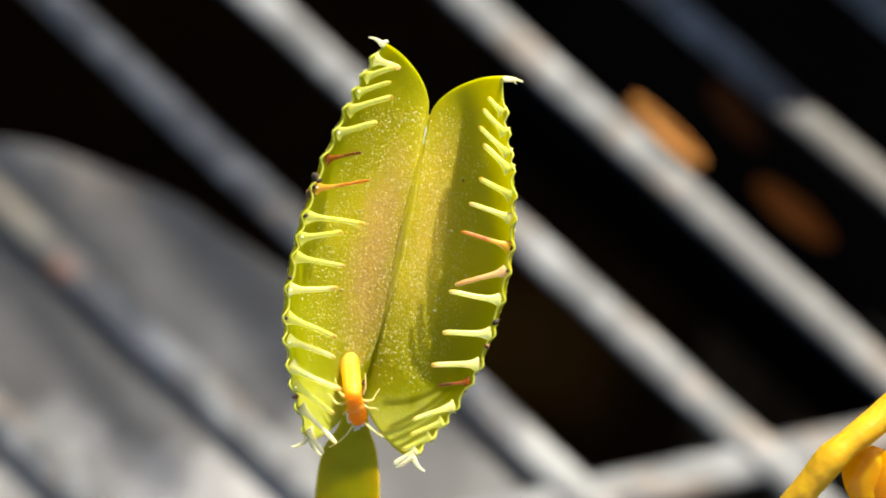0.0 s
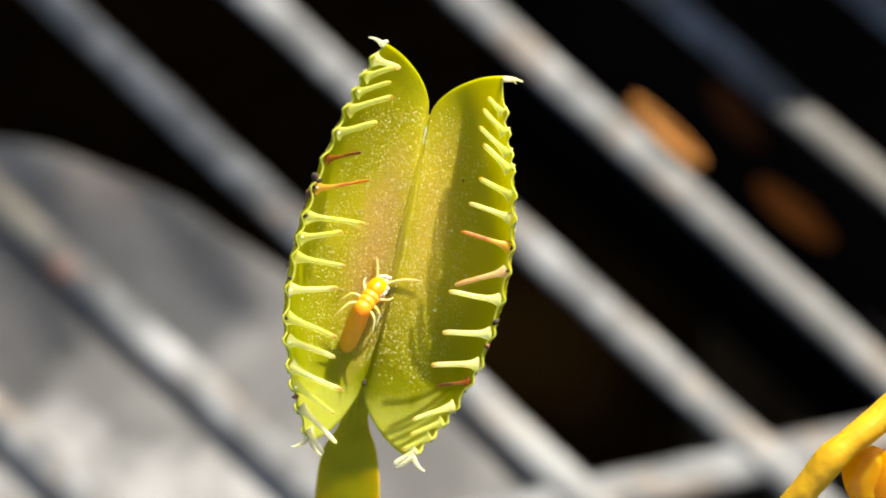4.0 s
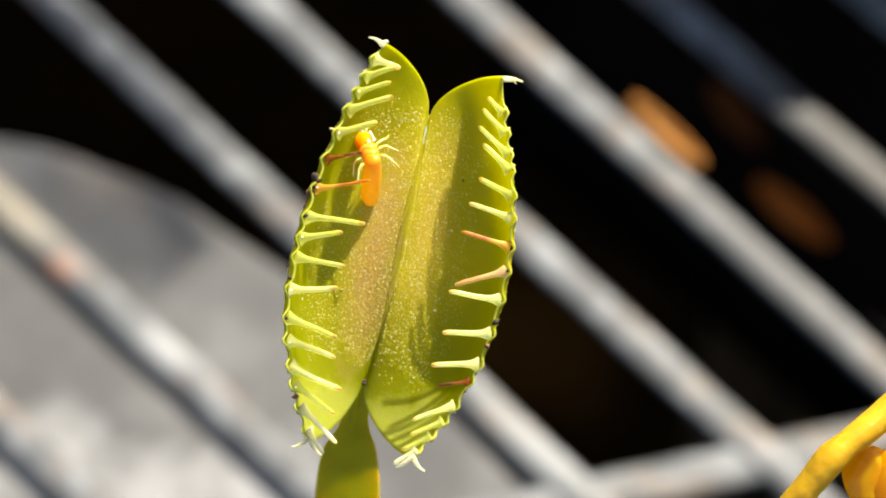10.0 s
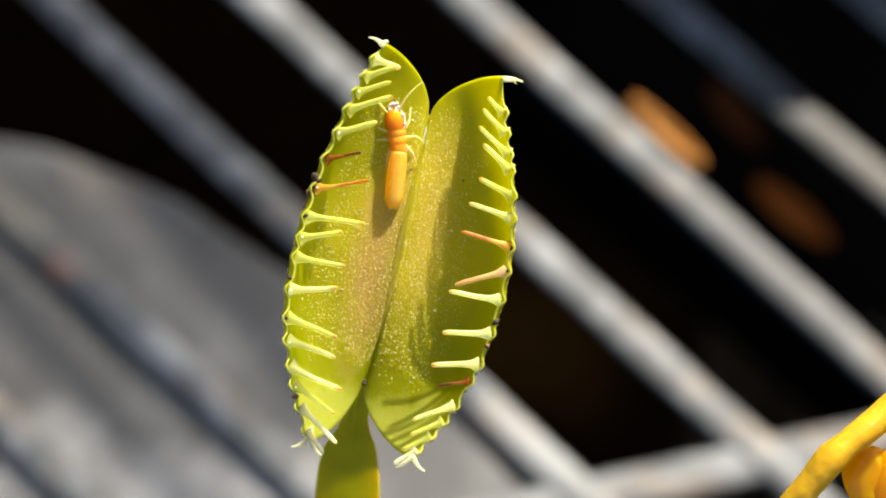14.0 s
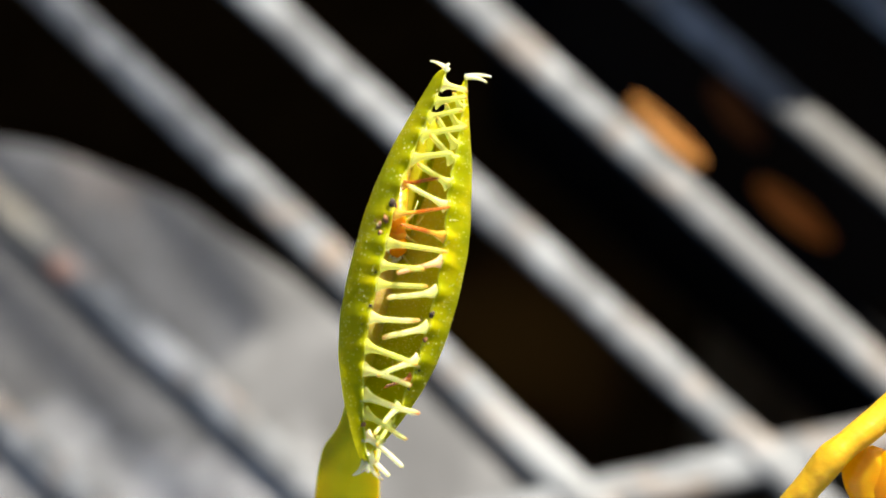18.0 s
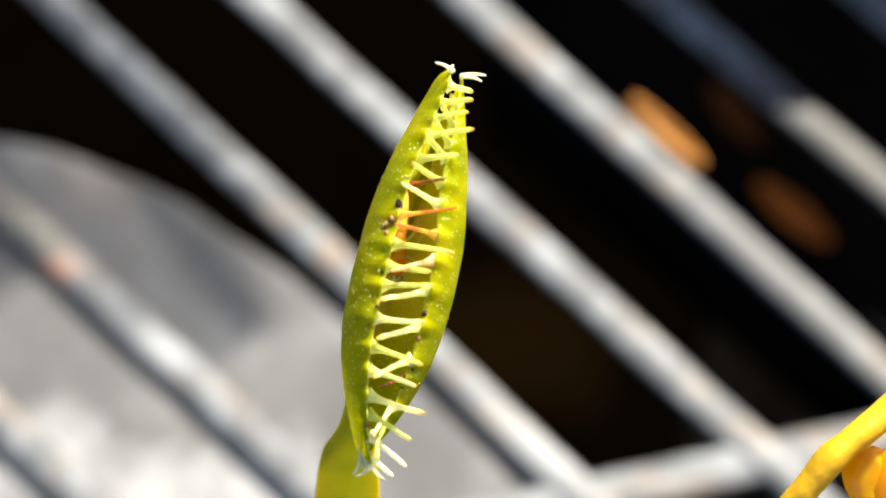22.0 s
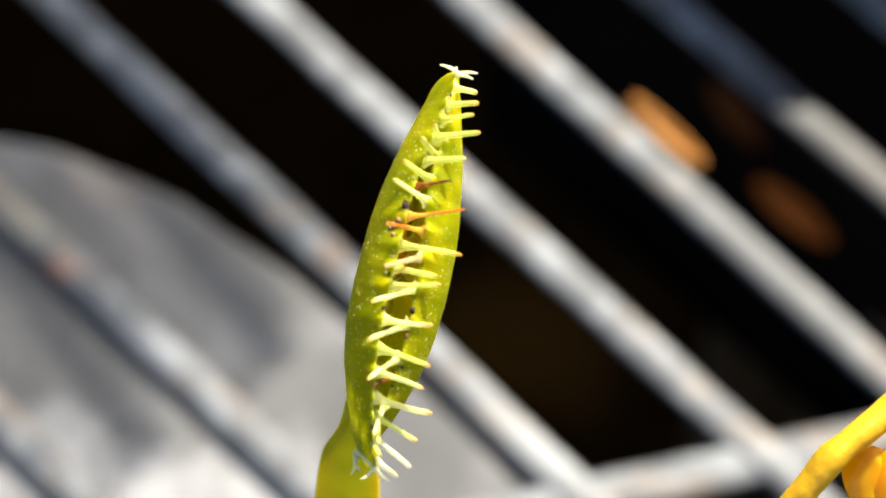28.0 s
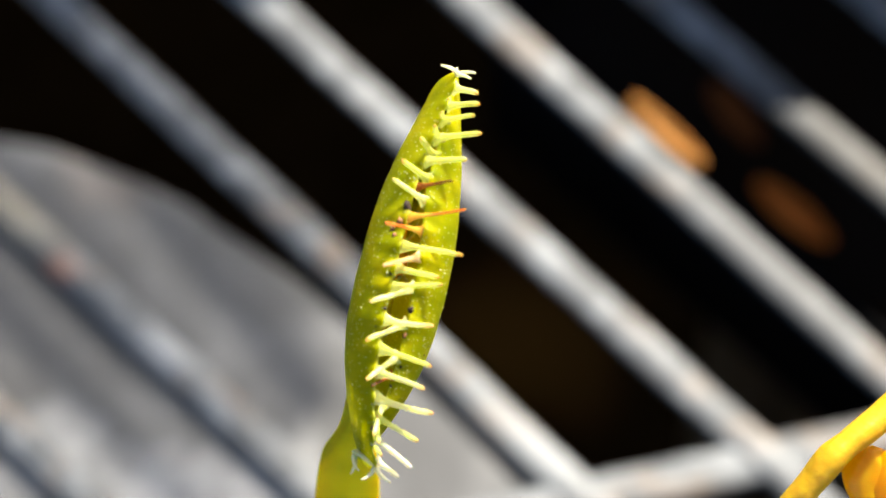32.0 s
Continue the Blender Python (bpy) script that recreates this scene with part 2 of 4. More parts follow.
def soil_mat():
    """Soil painted near-black for deep shade, with a patch of red-brown leaf litter."""
    m = Mat("shade_dark_soil_with_litter", rough=1.0, spec=0.0)
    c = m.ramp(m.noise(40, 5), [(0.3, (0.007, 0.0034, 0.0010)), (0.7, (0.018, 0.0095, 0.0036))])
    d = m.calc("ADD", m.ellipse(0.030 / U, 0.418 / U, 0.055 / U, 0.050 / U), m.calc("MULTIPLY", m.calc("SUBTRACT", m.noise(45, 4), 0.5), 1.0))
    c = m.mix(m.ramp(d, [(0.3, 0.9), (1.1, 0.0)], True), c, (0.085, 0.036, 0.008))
    return m.colour(c).bump(m.noise(130, 4), 0.8, 0.004).m


# near-black soils: the deep shade under the grating is put in the colour
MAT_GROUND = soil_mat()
MAT_DARK = plain("shade_dark_soil", (0.007, 0.0034, 0.0010), (0.018, 0.0095, 0.0036), 40, 1.0, 0.8, 0.004, 0.0, 0.0)
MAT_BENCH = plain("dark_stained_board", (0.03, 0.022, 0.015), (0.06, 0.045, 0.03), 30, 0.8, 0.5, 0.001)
# compost darkened so that its colour holds the shade below the bars
MAT_COMPOST = plain("shade_dark_compost", (0.006, 0.003, 0.0014), (0.007, 0.0048, 0.0036), 35, 0.95, 0.6, 0.001, 0.0, 0.03)
MAT_DRY = plain("dry_brown_leaf", (0.28, 0.105, 0.018), (0.40, 0.19, 0.055), 120, 0.7, 0.6, 0.0004, 0.0, 0.15)
MAT_ROT = plain("rotted_brown_leaf", (0.27, 0.062, 0.010), (0.42, 0.12, 0.022), 120, 0.9, 0.6, 0.0004, 0.0, 0.05)
MAT_MOULD = plain("mouldered_brown_leaf", (0.06, 0.016, 0.004), (0.12, 0.035, 0.009), 120, 0.9, 0.6, 0.0004, 0.0, 0.05)
MAT_BLADE = plain("strap_leaf", (0.05, 0.09, 0.02), (0.08, 0.13, 0.03), 60, 0.5, 0.4, 0.0003)
MAT_POT = plain("near_black_plastic", (0.002, 0.0023, 0.003), (0.004, 0.0045, 0.0055), 60, 1.0, 0.3, 0.0003, 0.0, 0.05)


# ---- mesh helpers ----
def mesh_from(bm, name, mats):
    me = bpy.data.meshes.new(name)
    bm.normal_update()
    bm.to_mesh(me)
    bm.free()
    for mt in mats if isinstance(mats, (list, tuple)) else [mats]:
        me.materials.append(mt)
    for p in me.polygons:
        p.use_smooth = True
    return me


def part(name, bm, mats, parent, label=""):
    """Links a bmesh as one mesh object under a thing or under a part."""
    ob = new(name, mesh_from(bm, name, mats))
    if parent is not None:
        ob.parent = parent
    if label:
        tagged(ob, label)
    return ob


def tube(bm, pts, radii, sides=8, flat=1.0):
    """A capped tube through pts; 'flat' squeezes it along its second axis."""
    layer = bm.verts.layers.float.get("along") or bm.verts.layers.float.new("along")
    pts = [Vector(p) for p in pts]
    rings, n = [], len(pts)
    ref = Vector((0.13, 0.21, 0.97))
    for i, p in enumerate(pts):
        d = (pts[min(i + 1, n - 1)] - pts[max(i - 1, 0)]).normalized()
        side = d.cross(ref).normalized()
        ref = side.cross(d).normalized()
        ring = []
        for k in range(sides):
            a = 2 * math.pi * k / sides
            v = bm.verts.new(p + side * (radii[i] * math.cos(a)) + ref * (radii[i] * flat * math.sin(a)))
            v[layer] = i / (n - 1)
            ring.append(v)
        rings.append(ring)
    for a, b in zip(rings, rings[1:]):
        for k in range(sides):
            bm.faces.new((a[k], a[(k + 1) % sides], b[(k + 1) % sides], b[k]))
    for ring, end, flip in ((rings[0], 0, True), (rings[-1], -1, False)):
        d = (pts[1] - pts[0]) if flip else (pts[-1] - pts[-2])
        tip = bm.verts.new(pts[end] + d.normalized() * (radii[end] * (-0.6 if flip else 0.6)))
        tip[layer] = 0.0 if flip else 1.0
        for k in range(sides):
            a, b = ring[k], ring[(k + 1) % sides]
            bm.faces.new((b, a, tip) if flip else (a, b, tip))
    return bm


def blob(bm, centre, size, seg=14, rings=10, rough=0.0, turn=None):
    """A rounded lump, roughened by noise."""
    m = Matrix.Translation(centre) @ (turn or Matrix()) @ Matrix.Diagonal((*size, 1))
    got = bmesh.ops.create_uvsphere(bm, u_segments=seg, v_segments=rings, radius=1.0)
    for v in got["verts"]:
        k = 1 + rough * (noise.noise(v.co * 2.3 + Vector(centre) * 9000) if rough else 0)
        v.co = m @ (v.co * k)
    return bm


# ---- the trap: two lobes on a midrib ----
# Section of a lobe from hinge (0) to margin (1): flat near the midrib, then rising to the rim
def section_table(first, turn, power, steps=60):
    """Arc of a lobe whose slope turns from the first angle by so many degrees; x runs to 1."""
    xs, zs, x, z = [0.0], [0.0], 0.0, 0.0
    for i in range(steps):
        a = radians(first + turn * ((i + 0.5) / steps) ** power)
        x, z = x + math.cos(a), z + math.sin(a)
        xs.append(x)
        zs.append(z)
    return [v / x for v in xs], [v / x for v in zs]


SECTIONS = {-1: section_table(-7.9, 122.6, 1.85), 1: section_table(-27.6, 137.2, 1.87)}


def sect(side, s):
    xs, zs = SECTIONS[side]
    f = max(0.0, min(1.0, s)) * (len(xs) - 1)
    i = min(int(f), len(xs) - 2)
    k = f - i
    return xs[i] * (1 - k) + xs[i + 1] * k, zs[i] * (1 - k) + zs[i + 1] * k


def half_width(side, q):
    if side < 0:
        return 174 - (52 if q > -0.2 else 136) * (q + 0.2) ** 2
    return 191 - (80 * (q + 0.08) ** 2 - 20 * (max(0.0, q - 0.7) / 0.3) ** 2 if q > 0 else 0.5 + 98 * abs(q) ** 2.5)


BOW, BOW_TOP = 56.1, 40.3


def bow(y):
    """The midrib bends away towards the stalk and towards the tip."""
    return -BOW * (min(0, y - 50) / 300) ** 2 - BOW_TOP * (max(0, y - 50) / 300) ** 2


def lobe_point(side, s, q, teeth=()):
    """A point of the inner face in design units."""
    w = half_width(side, q)
    if teeth:
        w += (10.0 * max(math.exp(-((q * 350 - tv) / 10.0) ** 2) for tv in teeth) - 4.0) * s ** 10
    x, z = sect(side, s)
    flat = 0.85 * abs(q) ** 2.5
    x, z = x * (1 - flat) + s * flat, z * (1 - flat) + SECTIONS[side][1][-1] * s * flat * 2.5
    y = q * ((248 if q > 0 else 238) + (102 if q > 0 else 112) * math.sin(math.pi / 2 * min(s, 1)) ** (0.78 if side < 0 and q < 0 else 0.52)) * (0.97 if side > 0 and q > 0 else 1)
    z = z * w + bow(y) + (10 * q ** 4 * s if q > 0 else 50 * q ** 6 * min(s, 1) ** 0.5)
    if side > 0:
        z += 20 * s ** 3 * math.exp(-((q - 0.38) / 0.28) ** 2)
    return Vector((side * x * w - 17 * min(0.0, q) ** 2 * (1 - min(s, 1)) ** 2, y, z))


FACE = [lobe_point(sd, i / 30, -1 + j / 35) for sd in (-1, 1) for i in range(31) for j in range(71)]


def height_at(x, y):
    """Height of the open trap's inner face at a place of its plan."""
    return min(FACE, key=lambda p: (p.x - x) ** 2 + (p.y - y) ** 2).z


# teeth: place along the margin, length, reach of the tip across and up when the trap is shut, drift along while open, look
LEFT_TEETH = [
    (318, 46, 38, -10, -6, "p"), (285, 54, 54, 2, 30, "g"), (256, 60, 56, 8, 33, "g"), (223, 80, 80, 8, 42, "g"), (181, 70, 70, 2, 36, "g"),
    (133, 62, 62, 10, 26, "b"), (80, 98, 98, 12, 34, "o"), (29, 104, 104, -16, 8, "g"), (-9, 74, 72, -16, 26, "g"),
    (-43, 88, 86, 4, 2, "g"), (-99, 84, 84, -10, 20, "p"), (-149, 94, 88, -28, -14, "g"), (-188, 86, 80, -26, -10, "p"),
    (-230, 100, 98, -26, -20, "p"), (-261, 84, 74, -40, -38, "g"), (-298, 86, 62, -44, -52, "w"), (-335, 46, 38, -26, -40, "w"),
]
RIGHT_TEETH = [
    (286, 38, 2, 10, 26, "g"), (250, 58, -3, 18, 42, "g"), (214, 72, -8, 26, 46, "g"), (186, 66, -24, 30, 44, "g"), (142, 66, -45, 32, 20, "g"),
    (102, 80, -55, 38, 12, "p"), (51, 88, -63, 14, 10, "o"), (7, 92, -60, -14, -48, "t"), (-44, 92, -74, -24, -2, "p"),
    (-106, 84, -68, -28, -14, "p"), (-164, 82, -52, -36, -18, "p"), (-197, 56, -34, -16, -18, "b"), (-245, 76, -14, -50, -45, "p"),
    (-276, 60, 6, -34, -40, "g"), (-306, 52, 24, -30, -42, "g"), (-336, 44, 26, -18, -40, "w"),
]
TOOTH_LOOK = {"p": MAT_TOOTH, "g": MAT_TOOTH_GREEN, "o": MAT_TOOTH_ORANGE, "b": MAT_TOOTH_BROWN, "t": MAT_TOOTH_TAN, "w": MAT_TOOTH_WHITE}
TOOTH_WORDS = {"p": "", "g": "", "o": "orange discoloured tooth", "b": "shrivelled dark red-brown tooth", "t": "dry tan tooth", "w": "bleached whitish tooth"}


TEETH = []


def tooth_mesh(side, row, rnd):
    """A fleshy bristle that widens into a web along the margin at its root."""
    v, length, _, _, drift, look_key = row
    root = lobe_point(side, 0.985, v / 350)
    n, sides = 12, 10
    bend = rnd.uniform(-0.22, 0.22)
    curl = rnd.choice((0.0, 0.0, 0.0, 0.5, -0.4))
    sag = rnd.uniform(-5, 5)
    thick = rnd.uniform(0.88, 1.1)
    pts, p = [], Vector((side * -2.0, 0, -2.0))
    for i in range(n + 1):
        f = i / n
        pts.append(p.copy())
        a = radians((194 if side > 0 and v > 95 else 168 if side > 0 else 156) + 8 * f + sag * math.sin(math.pi * f))
        dy = drift / length * 0.95 + bend * (f - 0.45) + curl * max(0.0, f - 0.75) * 3
        p += Vector((side * math.cos(a), dy, math.sin(a))).normalized() * (length * (1.04 if side < 0 else 0.99) / n)
    bm = bmesh.new()
    layer = bm.verts.layers.float.new("along")
    rings = []
    for i, p in enumerate(pts):
        f = i / n
        d = (pts[min(i + 1, n)] - pts[max(i - 1, 0)]).normalized()
        across = (Vector((0, 1, 0)) - d * d.y).normalized()
        deep = d.cross(across)
        r = thick * (0.68 if look_key in "bo" else 1.0) * (5.1 - 1.0 * f) * (1 if f < 0.95 else 0.78)
        wide, tall = r + 9.0 * math.exp(-(f * 8.0) ** 1.3), r * 0.85 + 1.6 * math.exp(-f * 12)
        ring = []
        for k in range(sides):
            t = 2 * math.pi * k / sides
            vert = bm.verts.new((p + across * (wide * math.cos(t)) + deep * (tall * math.sin(t))) * U)
            vert[layer] = f
            ring.append(vert)
        rings.append(ring)
    for r0, r1 in zip(rings, rings[1:]):
        for k in range(sides):
            bm.faces.new((r0[k], r0[(k + 1) % sides], r1[(k + 1) % sides], r1[k]))
    for ring, p, d, end in ((rings[0], pts[0], pts[0] - pts[1], 0.0), (rings[-1], pts[-1], pts[-1] - pts[-2], 1.0)):
        cap = bm.verts.new((p + d.normalized() * 3.0) * U)
        cap[layer] = end
        for k in range(sides):
            bm.faces.new((ring[k], ring[(k + 1) % sides], cap))
    bmesh.ops.recalc_face_normals(bm, faces=bm.faces[:])
    return bm, root * U, pts[-1] - pts[0]


def shut_aim(ahead, across, up):
    """Where a tooth points once the trap is shut: across and up as given, the rest of its length outwards."""
    flat = Vector((across, up, 0))
    flat *= min(1.0, 0.985 * ahead.length / flat.length)
    flat.z = math.sqrt(ahead.length_squared - flat.length_squared)
    return Matrix.Rotation(radians(-LEAN), 3, "Z") @ flat


def lobe(side, rows, parent, label):
    ns, nq, teeth = 34, 110, [r[0] for r in rows]
    inner, outer = [], []
    bm = bmesh.new()
    for j in range(nq + 1):
        q = -1 + 2 * j / nq
        ri, ro = [], []
        for i in range(ns + 1):
            s = (i / ns) ** 0.9
            p = lobe_point(side, s, q, teeth)
            px = lobe_point(side, min(1, s + 0.01), q) - lobe_point(side, s - 0.01 if s > 0.01 else 0, q)
            py = lobe_point(side, s, q + 0.01) - lobe_point(side, s, q - 0.01)
            nrm = px.cross(py).normalized() * side
            rel = noise.noise(Vector((p.x * 0.02, p.y * 0.02, side * 3.0)))
            p = p + nrm * (2.2 * rel * s)
            thick = (3.5 + 8.0 * (1 - s)) * (1 - 0.5 * abs(q) ** 6)
            ri.append(bm.verts.new(p * U))
            ro.append(bm.verts.new((p - nrm * thick) * U))
        inner.append(ri)
        outer.append(ro)

    def quad(a, b, c, d, slot):
        f = bm.faces.new((a, b, c, d) if side > 0 else (d, c, b, a))
        f.material_index = slot

    for j in range(nq):
        for i in range(ns):
            quad(inner[j][i], inner[j][i + 1], inner[j + 1][i + 1], inner[j + 1][i], 2 if i >= ns - 2 else 0)
            quad(outer[j][i + 1], outer[j][i], outer[j + 1][i], outer[j + 1][i + 1], 1)
        quad(inner[j][ns], outer[j][ns], outer[j + 1][ns], inner[j + 1][ns], 2)
        quad(outer[j][0], inner[j][0], inner[j + 1][0], outer[j + 1][0], 1)
    for i in range(ns):
        quad(inner[0][i + 1], inner[0][i], outer[0][i], outer[0][i + 1], 2)
        quad(inner[nq][i], inner[nq][i + 1], outer[nq][i + 1], outer[nq][i], 2)
    ob = part("lobe", bm, [MAT_IN, MAT_OUT, MAT_RIM], parent, label)
    rnd = random.Random(11 if side < 0 else 23)
    for row in rows:
        bm, root, ahead = tooth_mesh(side, row, rnd)
        tooth = part("tooth", bm, TOOTH_LOOK[row[5]], ob, TOOTH_WORDS[row[5]])
        tooth.location = root
        TEETH.append((tooth, side, ahead, shut_aim(ahead, row[2], row[3])))
    return ob


leaf = new("flytrap_leaf")
leaf.matrix_world = LEAF
tagged(leaf, "yellow-green flytrap leaf with toothed lobes, snapping shut", "carnivorous plant")
LOBE_L = lobe(-1, LEFT_TEETH, leaf, "concave yellow-green lobe with orange blush, fringed with teeth")
LOBE_R = lobe(1, RIGHT_TEETH, leaf, "concave yellow-green lobe with smooth olive rim, fringed with teeth")


def glands(side, ob):
    """Glistening digestive glands, scattered over the middle of the inner face."""
    rnd = random.Random(31 + side)
    xs = np.array(SECTIONS[side][0][:54])
    verts, faces = [], []
    y = -262.0
    while y < 290:
        x = 5.0
        while x < 170:
            px, py = x + rnd.uniform(-2.2, 2.2), y + rnd.uniform(-2.2, 2.2)
            x += 3.9
            q = py / (330.0 if py < 0 else 322.0)
            share = px / half_width(side, q)
            wave = 0.16 * noise.noise(Vector((px * 0.02, py * 0.02, side * 7.0))) + 0.05 * rnd.uniform(-1, 1)
            limit = 0.90 if side < 0 else 0.64
            if share + wave > limit or abs(q - 0.02) + wave + 0.22 * share > (0.92 if py > 0 else 0.80) or rnd.random() < 0.30 + 0.4 * max(0.0, share - 0.5):
                continue
            s = float(np.interp(share, xs, np.linspace(0, 53 / 60, 54)))
            p = lobe_point(side, s, q)
            du = lobe_point(side, s + 0.01, q) - lobe_point(side, max(0.0, s - 0.01), q)
            dv = lobe_point(side, s, q + 0.01) - lobe_point(side, s, q - 0.01)
            up = du.cross(dv).normalized() * side
            e1 = du.normalized()
            e2 = up.cross(e1)
            r = rnd.uniform(0.75, 1.35) * (1.35 if rnd.random() < 0.08 else 1.0)
            base, first = p + up * 0.1, len(verts)
            for ring, lift in ((1.0, 0.0), (0.78, 0.34)):
                for k in range(6):
                    t = math.pi * k / 3 + lift
                    verts.append((base + e1 * (r * ring * math.cos(t)) + e2 * (r * ring * math.sin(t)) + up * (r * lift)) * U)
            verts.append((base + up * (r * 0.52)) * U)
            for k in range(6):
                j = (k + 1) % 6
                faces.append((first + k, first + j, first + 6 + j, first + 6 + k))
                faces.append((first + 6 + k, first + 6 + j, first + 12))
        y += 3.8
    me = bpy.data.meshes.new("glands")
    me.from_pydata(verts, [], faces)
    me.materials.append(MAT_GLAND)
    for f in me.polygons:
        f.use_smooth = True
    part_ob = new("glands", me)
    part_ob.parent = ob
    tagged(part_ob, "glistening cream digestive glands", kind="stuff")


glands(-1, LOBE_L)
glands(1, LOBE_R)


def tip_hooks(side, ob):
    """Bleached curled tips at both ends of a lobe's margin."""
    top = ((-17, 17, -12, -32, 16), (0, 15, 4, -2, 16)) if side < 0 else ((33, 6, -24, 30, -8), (26, 11, -22, 38, 2))
    foot = ((-16, -30, 8, -24, -20), (20, -34, 6, 26, -24)) if side < 0 else ((-16, -30, 8, 8, -24), (20, -34, 6, -6, -30))
    for q, turns in ((1, top), (-1, foot)):
        root = lobe_point(side, 0.98, q * 0.985)
        for k, (dx, dy, dz, across, up) in enumerate(turns):
            bm = bmesh.new()
            pts = []
            for i in range(8):
                f = i / 7
                x = dx * f + (8 if k % 2 else -10) * f * f
                pts.append(Vector((x * -side if q < 0 else x, dy * f - q * 7 * f ** 3, dz * f - 6 * f * f)))
            tube(bm, [p * U for p in pts], [(5.6 - 3.8 * i / 7) * U for i in range(8)], 8, 0.7)
            hook = part("tip_hook", bm, MAT_TOOTH_WHITE, ob, "bleached curled tip")
            hook.location = root * U
            TEETH.append((hook, side, pts[-1], shut_aim(pts[-1], across, up)))


def specks(side, ob):
    """Pale scales dotted over the outer face, thickest along the margin."""
    rnd = random.Random(61 + side)
    verts, faces = [], []
    for _ in range(420):
        s, q = 1 - 0.62 * rnd.random() ** 1.6, rnd.uniform(-0.93, 0.96)
        p = lobe_point(side, s, q)
        du = lobe_point(side, min(1, s + 0.01), q) - lobe_point(side, s - 0.01, q)
        dv = lobe_point(side, s, q + 0.01) - lobe_point(side, s, q - 0.01)
        up = du.cross(dv).normalized() * -side
        e1 = du.normalized()
        e2 = up.cross(e1)
        r = rnd.uniform(0.5, 1.2) if rnd.random() < 0.92 else rnd.uniform(1.2, 1.9)
        base, first = p + up * ((3.5 + 8.0 * (1 - s)) * (1 - 0.5 * abs(q) ** 6) - 0.3), len(verts)
        for ring, high in ((1.0, 0.0), (0.8, 0.6)):
            for k in range(6):
                t = math.pi * k / 3 + high
                verts.append((base + e1 * (r * ring * math.cos(t)) + e2 * (r * ring * math.sin(t)) + up * (r * high)) * U)
        verts.append((base + up * (r * 0.9)) * U)
        for k in range(6):
            j = (k + 1) % 6
            faces.append((first + k, first + j, first + 6 + j, first + 6 + k))
            faces.append((first + 6 + k, first + 6 + j, first + 12))
    me = bpy.data.meshes.new("specks")
    me.from_pydata(verts, [], faces)
    me.materials.append(MAT_SPECK)
    part_ob = new("specks", me)
    part_ob.parent = ob
    tagged(part_ob, "pale scales dotted over the lobe's back", kind="stuff")


specks(-1, LOBE_L)
specks(1, LOBE_R)
tip_hooks(-1, LOBE_L)
tip_hooks(1, LOBE_R)


def midrib():
    """Fleshy hinge behind and between the lobes."""
    bm = bmesh.new()
    pts, radii = [], []
    for i in range(25):
        f = i / 24
        y = -244 + 492 * f
        pts.append(Vector((3, y, -15 - 4 * math.sin(math.pi * f) + bow(y))) * U)
        radii.append((18 + 14 * math.sin(math.pi * f)) * U * (0.45 if i in (0, 24) else 1))
    tube(bm, pts, radii, 16, 0.28)
    return part("midrib", bm, MAT_PETIOLE, leaf)


midrib()


def ridge():
    """Glossy crest of the hinge between the lobes, its highlight painted pale."""
    bm = bmesh.new()
    n = 22
    pts = [Vector((0.8 * math.sin(i * 0.9), 246 - 66 * i / n, bow(246 - 66 * i / n) - 1.6)) * U for i in range(n + 1)]
    tube(bm, pts, [(2.9 * math.sin(math.pi * min(0.97, 0.12 + i / n * 0.85)) ** 0.6 + 0.5 * noise.noise(Vector((i, 2, 2)))) * U for i in range(n + 1)], 10, 0.8)
    return part("midrib_crest", bm, MAT_CREST, leaf, "midrib crest with its white highlight painted in")


ridge()


def seam():
    """Soft skin over the hinge line."""
    bm = bmesh.new()
    rows = []
    for j in range(61):
        q = -1 + 2 * j / 60
        mid, l, r = lobe_point(-1, 0, q), lobe_point(-1, 0.05, q), lobe_point(1, 0.05, q)
        l.y, r.y = mid.y, mid.y
        up = Vector((0, 0, 0.5))
        rows.append([bm.verts.new(p * U) for p in (l - up, l.lerp(mid, 0.5) + up * 1.2, mid + up * 0.6, r.lerp(mid, 0.5) + up * 1.2, r - up)])
    for a, b in zip(rows, rows[1:]):
        for k in range(4):
            bm.faces.new((a[k], a[k + 1], b[k + 1], b[k]))
    ob = part("hinge_skin", bm, MAT_IN, leaf)
    so = ob.modifiers.new("thickness", "SOLIDIFY")
    so.thickness = 1.5 * U
    return ob


seam()


